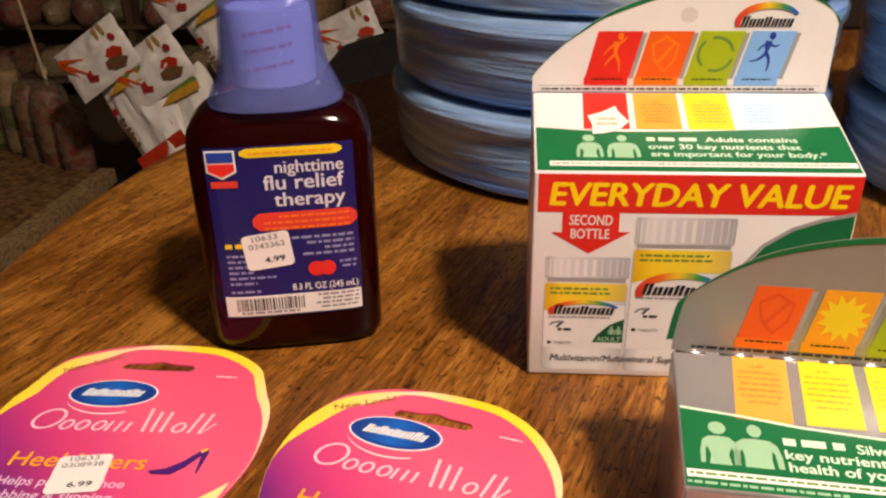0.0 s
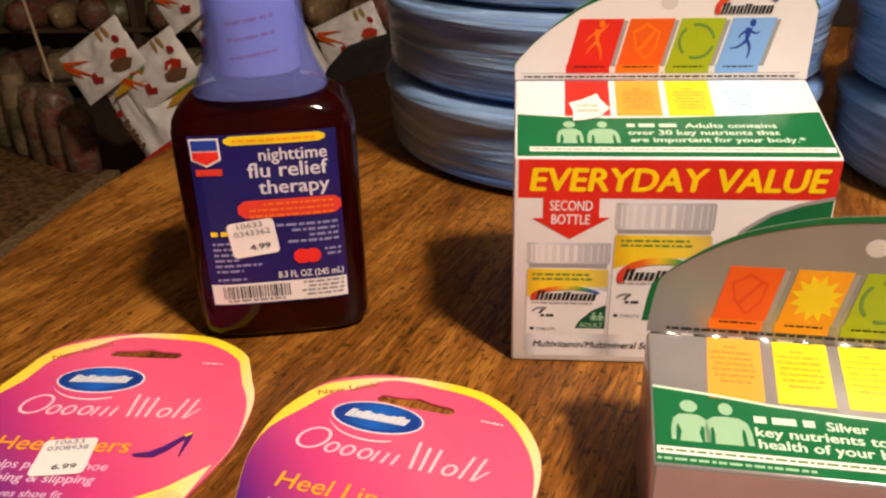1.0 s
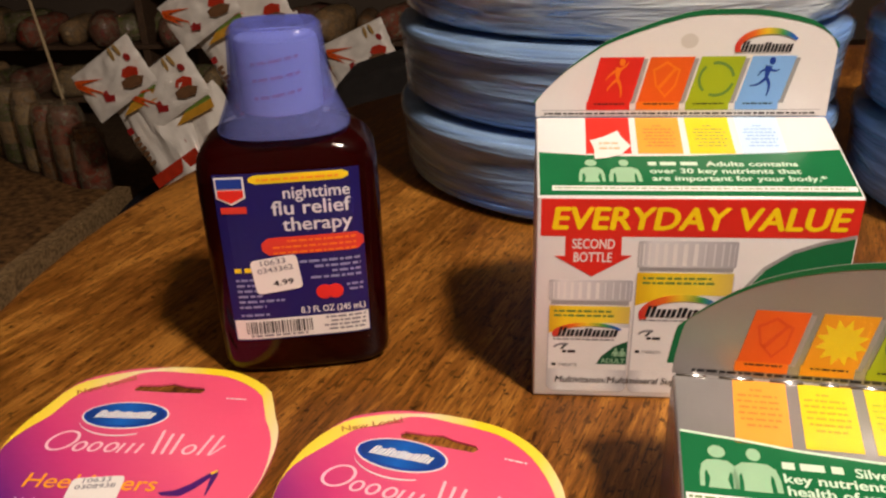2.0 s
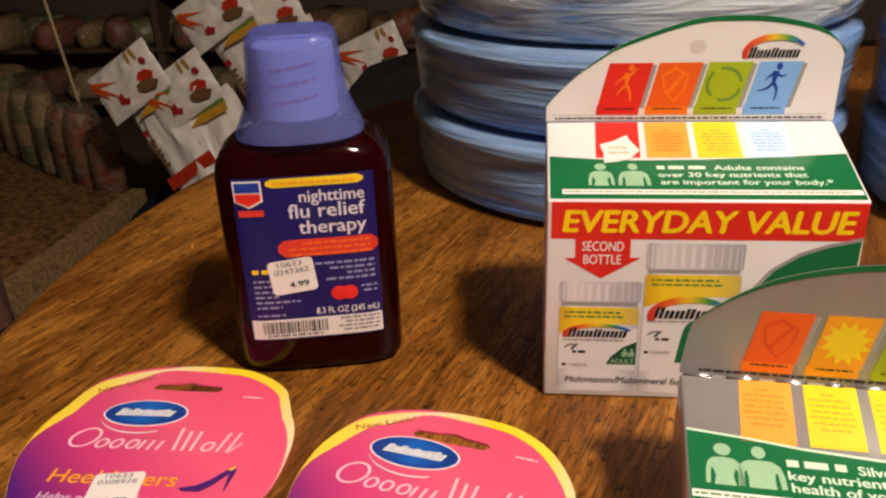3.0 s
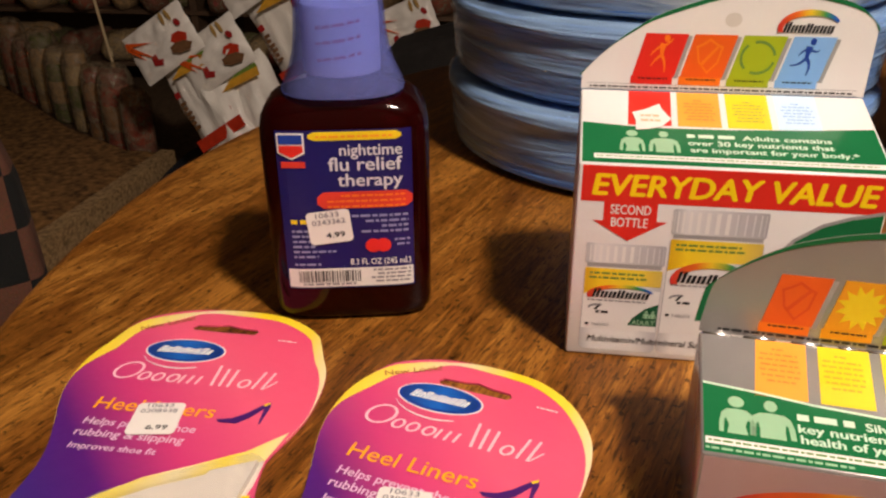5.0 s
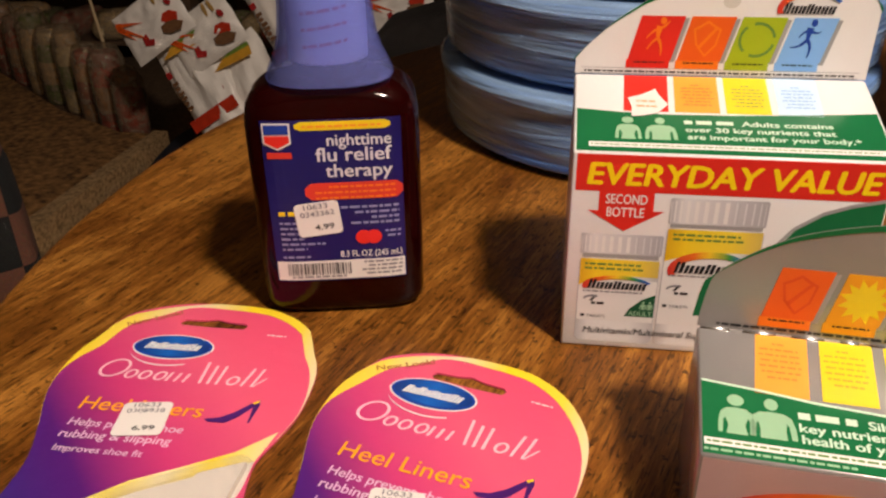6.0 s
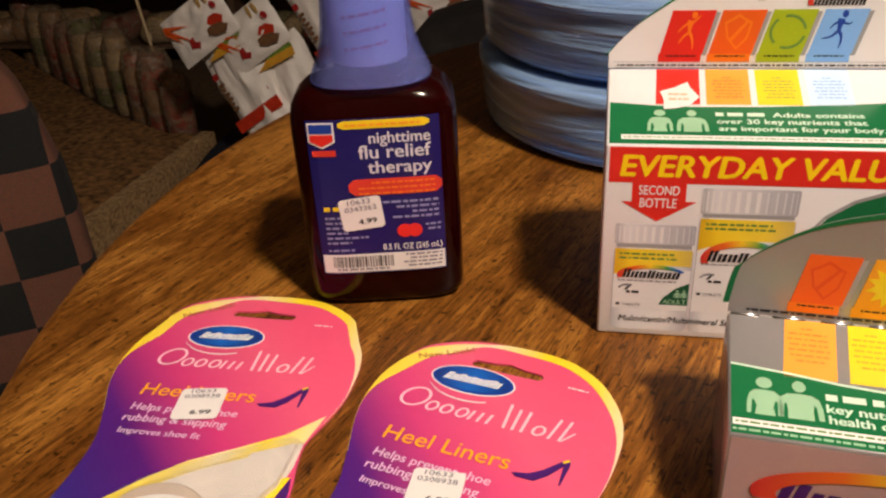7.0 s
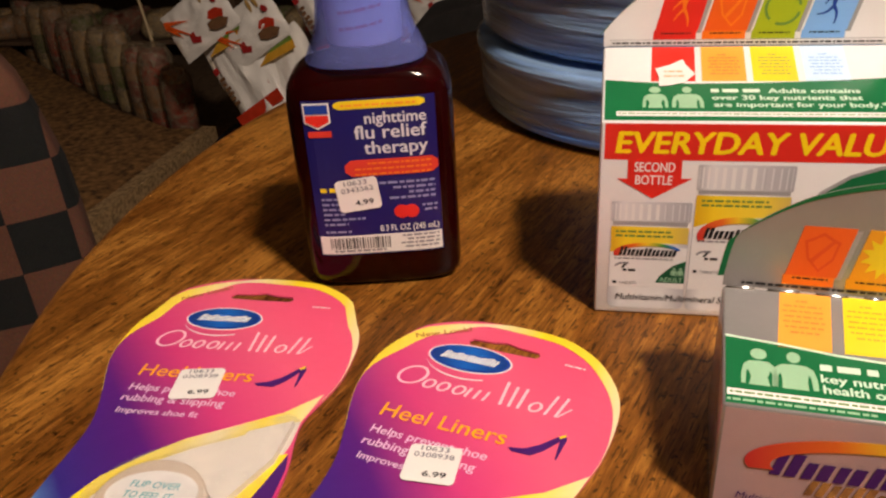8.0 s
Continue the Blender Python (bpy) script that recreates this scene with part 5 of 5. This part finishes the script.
def make_bag(x, y, z, turn, seed, w=0.185, h=0.125, low=0.30):
    """Dog food bag that leans over: a printed top panel and a crumpled body under it."""
    m = Matrix.Translation((x, y, z)) @ Matrix.Rotation(radians(-turn), 4, "Y") @ Matrix.Rotation(radians(-12), 4, "X") @ Matrix.Scale(1.11, 4)
    t = thing("pet_food_bag", m, "white pet food bag printed with carrots, folded at the top", "bag", "pet food bags")
    rnd = random.Random(seed)

    def pillow(x0, z0, x1, z1, d0, d1, amp, nx=20, nz=20):
        bm = bmesh.new()
        grid = {}
        for s in (0, 1):
            for i in range(nx + 1):
                for j in range(nz + 1):
                    u, v = i / nx, j / nz
                    bulge = (4 * u * (1 - u)) ** 0.45 * (4 * v * (1 - v)) ** 0.45
                    wob = amp * (noise.noise(Vector((u * 4 + seed, v * 4, s * 3.0))) + 0.7 * noise.noise(Vector((u * 11 + seed, v * 9, s * 5.0))))
                    yy = (d0 + d1) / 2 + (d1 - d0) / 2 * bulge * (1 if s else -1) + wob * (0.4 + bulge)
                    if s and (i in (0, nx) or j in (0, nz)):
                        grid[s, i, j] = grid[0, i, j]
                    else:
                        grid[s, i, j] = bm.verts.new((x0 + (x1 - x0) * u + 0.5 * amp * noise.noise(Vector((v * 6, seed, 1))), yy, z0 + (z1 - z0) * v))
        for s in (0, 1):
            for i in range(nx):
                for j in range(nz):
                    q = [grid[s, i, j], grid[s, i + 1, j], grid[s, i + 1, j + 1], grid[s, i, j + 1]]
                    bm.faces.new(q if not s else q[::-1])
        return bm

    smooth(part("body", pillow(-w * 0.42, -h / 2 - low, w * 0.46, -h / 2 + 0.03, 0.012, 0.10, 0.012), M_BAG, t, "crumpled white bag side"), 60)
    smooth(part("top_panel", pillow(-w / 2, -h / 2, w / 2, h / 2, -0.012, 0.016, 0.006), M_BAG, t, "smooth printed top panel"), 60)

    def ink(name, pts, material, y0, lift=0.0):
        f = Matrix(((1, 0, 0, 0), (0, 0, -1, y0), (0, 1, 0, 0), (0, 0, 0, 1)))
        return part(name, place(poly_bm(pts, 0.0006, lift), f), material, t)

    yf = -0.0150
    for dx, dz, an, ln in ((0.0, 0.040, 9, 0.074), (0.0, 0.034, -14, 0.086), (0.001, 0.030, -26, 0.052)):
        a = radians(an - turn)
        wx, wz = 0.0055 * math.sin(a), 0.0055 * math.cos(a)
        ink("carrot", [(-w * 0.43 + dx + wx, dz - wz), (-w * 0.43 + dx + ln * math.cos(a), dz + ln * math.sin(a)), (-w * 0.43 + dx - wx, dz + wz), (-w * 0.445 + dx, dz)], M_CARROT, yf)
    ink("meat_chunk", [(-0.040, -0.036), (-0.018, -0.046), (-0.010, -0.034), (-0.022, -0.028), (-0.022, -0.014), (-0.036, -0.016)], M_MEAT, yf)
    ink("meat_chunk", ellipse(0.070, 0.016, 0.007, 0.010, 30, 14), M_MEAT, yf)
    ink("grain_ear", ellipse(0.040, 0.042, 0.0045, 0.016, -5, 14), M_GRAIN, yf)
    ink("grain_ear", ellipse(0.058, 0.042, 0.0045, 0.015, 8, 14), M_GRAIN, yf)
    ink("tomato", [(0.030, -0.012), (0.042, 0.000), (0.062, -0.002), (0.078, -0.016), (0.070, -0.030), (0.044, -0.028)], M_TOMATO, yf)
    ink("kibble", [(0.022, -0.022), (0.040, -0.020), (0.062, -0.026), (0.080, -0.040), (0.066, -0.052), (0.036, -0.046), (0.020, -0.036)], M_KIBBLE, yf, 0.0008)
    ink("corn_stripe", [(-0.035, -h / 2 - 0.018), (0.075, -h / 2 - 0.032), (0.080, -h / 2 - 0.012), (0.0, -h / 2 - 0.004)], M_CORN, -0.006 + 0.012)
    ink("leaf_stripe", [(0.0, -h / 2 - 0.004), (0.080, -h / 2 - 0.012), (0.080, -h / 2 - 0.002), (0.02, -h / 2 + 0.001)], M_LEAF, -0.002 + 0.008)
    yb = 0.008
    ink("brand_mark", round_rect(-0.052, -h / 2 - 0.062, -0.036, -h / 2 - 0.046, 0.004), M_MEAT, yb)
    for k in range(6):
        ink("brand_mark", round_rect(-0.050, -h / 2 - 0.082 - 0.013 * k, -0.033 - 0.004 * (k % 3 == 1), -h / 2 - 0.073 - 0.013 * k, 0.002), M_KIBBLE, yb)
    ink("red_foot", rect(-w * 0.36, -h / 2 - 0.20, w * 0.40, -h / 2 - 0.17), M_TOMATO, yb)
    return t


M_BAG = plain("bag_plastic", (0.84, 0.81, 0.75), 0.38, var=0.05, scale=30, bump=0.3, bump_scale=60, coat=0.2)
M_CARROT = plain("carrot_ink", (0.72, 0.10, 0.01), 0.4, var=0.1)
M_MEAT = plain("meat_ink", (0.35, 0.02, 0.02), 0.4, var=0.1)
M_GRAIN = plain("grain_ink", (0.45, 0.28, 0.08), 0.5, var=0.15)
M_KIBBLE = plain("kibble_ink", (0.16, 0.08, 0.035), 0.5, var=0.25, scale=120)
M_TOMATO = plain("tomato_ink", (0.50, 0.035, 0.012), 0.4, var=0.2)
M_CORN = plain("corn_ink", (0.62, 0.33, 0.03), 0.4, var=0.15)
M_LEAF = plain("leaf_ink", (0.16, 0.26, 0.04), 0.4, var=0.2)
for x, y, z, turn, seed in ((-1.049, 1.696, -0.261, 33, 3), (-0.911, 1.694, -0.288, 33, 8), (-0.863, 1.873, -0.115, 33, 12), (-0.725, 1.901, -0.140, 30, 15), (-0.487, 2.139, -0.292, 24, 21)):
    c, s_ = math.cos(radians(turn)), math.sin(radians(turn))
    make_bag(x, y, z, turn, seed, low=((z - FLOOR_Z) / 1.11 - 0.085 * s_) / (c * 0.978) - 0.0625)


# Black block added to fill the dark area under the right-hand bag.
filler = thing("black_filler", pose(-0.36, 1.62, FLOOR_Z), "black bag-shaped block added to fill a dark area", "bag")
prof = [(-0.15, 0.0), (0.30, 0.0), (0.31, 0.30), (0.30, 0.600), (0.08, 0.540), (-0.09, 0.490), (-0.16, 0.30)]
bm = poly_bm(prof, 0.24, -0.24)
bmesh.ops.bevel(bm, geom=bm.edges[:], offset=0.02, segments=3, profile=0.5, affect="EDGES")
smooth(part("body", place(bm, Matrix.Rotation(radians(90), 4, "X")), plain("filler_black", (0.014, 0.012, 0.011), 0.9, var=0.3, scale=40, bump=0.5, bump_scale=300), filler), 50)
for y in (0.03, 0.20):
    hb = strip_bm(arc(0.07, 0.44, 0.07, 0.10, 200, -20, 16), arc(0.07, 0.44, 0.052, 0.08, 200, -20, 16), 0.006, 0.0)
    part("handle", place(hb, Matrix.Translation((0, y, 0)) @ Matrix.Rotation(radians(90), 4, "X")), bpy.data.materials["filler_black"], filler)


# clear-wrapped bundles
M_BUNDLE = [plain("bundle_" + n, c, 0.5, var=0.5, scale=35, bump=0.4, bump_scale=50, detail=6) for n, c in
            (("cream", (0.74, 0.58, 0.36)), ("red", (0.42, 0.05, 0.03)), ("green", (0.15, 0.22, 0.06)), ("brown", (0.42, 0.23, 0.11)), ("tan", (0.66, 0.48, 0.27)), ("plum", (0.30, 0.07, 0.06)))]


def make_jar(x, y, z, r, h, kind, tilt=0.0):
    t = thing("wrapped_jar", pose(x, y, z, 0, tilt, 0), "jar of treats in a clear plastic bag", "jar", "wrapped jars")
    prof = [(r * 0.85, 0.0), (r * 0.97, 0.006), (r, 0.02), (r, h * 0.72), (r * 0.9, h * 0.80), (r * 0.72, h * 0.84)]
    smooth(part("jar_body", lathe_bm(prof, 24), M_BUNDLE[kind], t), 40)
    smooth(part("lid", lathe_bm([(r * 0.75, h * 0.84), (r * 0.78, h * 0.85), (r * 0.78, h * 0.97), (r * 0.7, h)], 24), M_BUNDLE[(kind + 4) % 6], t), 40)
    smooth(part("paper_band", lathe_bm([(r * 1.005, h * 0.30), (r * 1.012, h * 0.31), (r * 1.012, h * 0.60), (r * 1.005, h * 0.61)], 24), M_BUNDLE[(kind + 2) % 6], t, "printed paper band"), 40)
    bm = lathe_bm([(r * 0.9, 0.001), (r * 1.12, 0.01), (r * 1.16, h * 0.5), (r * 1.1, h * 0.9), (r * 0.8, h * 1.06), (r * 0.25, h * 1.1)], 24)
    for v in bm.verts:
        k = 1 + 0.12 * noise.noise(v.co * 28 + Vector((x * 9, y * 9, 0)))
        v.co.x *= k
        v.co.y *= k
    smooth(part("bag", bm, M_POUCHFILM, t, "clear crinkled plastic bag"), 70)


for k, (s, r, h, kind) in enumerate(((0.04, 0.040, 0.13, 5), (0.15, 0.047, 0.17, 1), (0.28, 0.044, 0.15, 3), (0.41, 0.040, 0.18, 0), (0.54, 0.050, 0.16, 2), (0.68, 0.046, 0.19, 4), (0.82, 0.05, 0.15, 1), (0.97, 0.046, 0.18, 5), (1.12, 0.05, 0.16, 0), (1.28, 0.048, 0.19, 3))):
    make_jar(-1.345 - 0.783 * s * 1.25, 2.060 + 0.621 * s * 1.25, FLOOR_Z + 0.0005, r * 1.15, h * 1.15 + 0.085, kind)


def make_bundle(x, y, z, length, r, turn, kind, roll):
    t = thing("wrapped_bundle", pose(x, y, z, 0, 90, turn), "long bundle of treats wrapped in clear plastic", "bundle", "wrapped bundles")
    bm = loft_bm([(r * 0.3, r * 0.2, 2.2, -length / 2), (r * 0.85, r * 0.75, 2.4, -length * 0.42), (r, r * 0.95, 2.6, -length * 0.2), (r * 0.95, r, 2.6, length * 0.1), (r, r * 0.9, 2.5, length * 0.3), (r * 0.8, r * 0.7, 2.4, length * 0.43), (r * 0.3, r * 0.2, 2.2, length / 2)], 20)
    for v in bm.verts:
        v.co += v.co.normalized() * 0.012 * noise.noise(v.co * 20 + Vector((x, y, z)) * 7)
    wrap_bm = bm.copy()
    smooth(part("filling", bm, M_BUNDLE[kind], t), 70)
    for v in wrap_bm.verts:
        v.co.x *= 1.06 + 0.05 * noise.noise(v.co * 40)
        v.co.y *= 1.06 + 0.05 * noise.noise(v.co * 45)
    smooth(part("wrapper", wrap_bm, M_POUCHFILM, t, "clear crinkled wrapper"), 70)


M_RACK = plain("dark_rack_paint", (0.11, 0.066, 0.038), 0.7, var=0.2)
shelf = thing("storage_rack", pose(-1.950, 3.150, FLOOR_Z), "dark low storage rack filled with wrapped bundles", "rack")
for z in (0.10, 0.32, 0.54):
    part("board", box_bm(-0.9, -0.22, z, 1.75, 0.3, z + 0.018, 0.003), M_RACK, shelf)
for x in (-0.9, 0.4, 1.72):
    part("upright", box_bm(x, -0.21, 0.0, x + 0.03, 0.29, 0.75, 0.003), M_RACK, shelf)
rnd = random.Random(11)
for lev, z in enumerate((0.118, 0.338, 0.558)):
    for k in range(19):
        r = 0.050 + 0.022 * rnd.random()
        make_bundle(-2.78 + k * 0.135 + rnd.uniform(-0.02, 0.02), 3.04 + rnd.uniform(-0.05, 0.05), FLOOR_Z + z + r * 0.93, 0.26 + 0.06 * rnd.random(), r, rnd.uniform(35, 120), rnd.randrange(6), 0)

rod = thing("wooden_rod", look((-1.490, 2.240, FLOOR_Z + 0.003), (-1.614, 2.330, -0.143)) @ pose(0, 0, 0, 180, 0, 0), "thin pale wooden rod leaning beside the wrapped jars", "rod")
smooth(part("shaft", lathe_bm([(0.0045, 0.0), (0.0052, 0.002), (0.0052, 1.10), (0.0045, 1.102)], 12), plain("pale_wood", (0.62, 0.48, 0.28), 0.6, var=0.1), rod), 40)


# armchair with a checked cover
def checked(name, size, a, b):
    m, n, l, p = mat(name)
    p.inputs["Roughness"].default_value = 0.95
    co, mp, ck, ns, mx = n.new("ShaderNodeTexCoord"), n.new("ShaderNodeMapping"), n.new("ShaderNodeTexChecker"), n.new("ShaderNodeTexNoise"), n.new("ShaderNodeMixRGB")
    mp.inputs["Scale"].default_value = (1 / size, 0, 1 / size)
    mp.inputs["Location"].default_value = (0.3, 0.5, 0.1)
    l.new(co.outputs["Object"], mp.inputs["Vector"])
    l.new(mp.outputs["Vector"], ck.inputs["Vector"])
    ck.inputs["Scale"].default_value = 1.0
    ck.inputs["Color1"].default_value, ck.inputs["Color2"].default_value = (*a, 1), (*b, 1)
    ns.inputs["Scale"].default_value, ns.inputs["Detail"].default_value = 260, 6
    l.new(co.outputs["Object"], ns.inputs["Vector"])
    mx.blend_type = "MULTIPLY"
    mx.inputs["Fac"].default_value = 0.6
    l.new(ck.outputs["Color"], mx.inputs["Color1"])
    l.new(ns.outputs["Color"], mx.inputs["Color2"])
    l.new(mx.outputs["Color"], p.inputs["Base Color"])
    bp = n.new("ShaderNodeBump")
    bp.inputs["Strength"].default_value, bp.inputs["Distance"].default_value = 0.6, 0.002
    l.new(ns.outputs["Fac"], bp.inputs["Height"])
    l.new(bp.outputs["Normal"], p.inputs["Normal"])
    return m


M_CHECK = checked("checked_fabric", 0.088, (0.012, 0.014, 0.014), (0.21, 0.088, 0.052))
chair = thing("armchair", pose(-1.114, 0.555, FLOOR_Z, 0, 0, 33), "armchair covered in black and rust checked fabric", "armchair")
bm = loft_bm([(0.344, 0.05, 5, 0.12), (0.348, 0.055, 5, 0.24), (0.349, 0.055, 5, 0.40), (0.339, 0.055, 5, 0.50), (0.327, 0.05, 5, 0.58), (0.309, 0.05, 4.5, 0.645), (0.280, 0.05, 4, 0.70), (0.22, 0.045, 3.6, 0.76), (0.12, 0.03, 3, 0.80)], 64)
for v in bm.verts:
    v.co.x += 0.006 * noise.noise(v.co * 9)
    v.co.y += 0.008 * noise.noise(v.co * 7)
back = smooth(part("backrest", bm, M_CHECK, chair), 60)
part("seat", box_bm(-0.30, 0.07, 0.10, 0.16, 0.50, 0.28, 0.03, 3), M_CHECK, chair)
for x in (-0.24, 0.17):
    for y in (0.0, 0.44):
        leg = smooth(part("leg", lathe_bm([(0.016, 0.0), (0.018, 0.004), (0.026, 0.15)], 12), M_DARKWOOD, chair), 40)
        leg.location = (x, y, 0)

# wooden chair behind the plate stacks
ch = thing("wooden_chair", pose(0.463, 1.057, FLOOR_Z), "orange-brown wooden chair pushed up behind the table", "chair")
for x in (-0.20, 0.20):
    part("back_post", box_bm(x - 0.018, 0.0, 0.0, x + 0.018, 0.035, 0.98, 0.005), M_DARKWOOD, ch)
    part("front_leg", box_bm(x - 0.018, -0.36, 0.0, x + 0.018, -0.325, 0.44, 0.005), M_DARKWOOD, ch)
for z in (0.62, 0.76, 0.90):
    part("back_rail", box_bm(-0.182, 0.006, z, 0.182, 0.028, z + 0.06, 0.005), M_DARKWOOD, ch)
part("seat", box_bm(-0.22, -0.38, 0.44, 0.22, 0.0, 0.465, 0.008), M_DARKWOOD, ch)

# pendant lamp over the table, above the view
pl = thing("pendant_lamp", pose(LAMP[0], LAMP[1], 1.70), "hanging lamp with an open metal shade", "lamp")
smooth(part("cord", lathe_bm([(0.003, -0.14), (0.003, 0.0)], 8), M_BLACK, pl), 40)
smooth(part("shade", lathe_bm([(0.03, -0.14), (0.14, -0.24), (0.165, -0.30), (0.162, -0.30), (0.137, -0.242), (0.028, -0.144)], 32, True), M_CARD_EDGE, pl), 40)
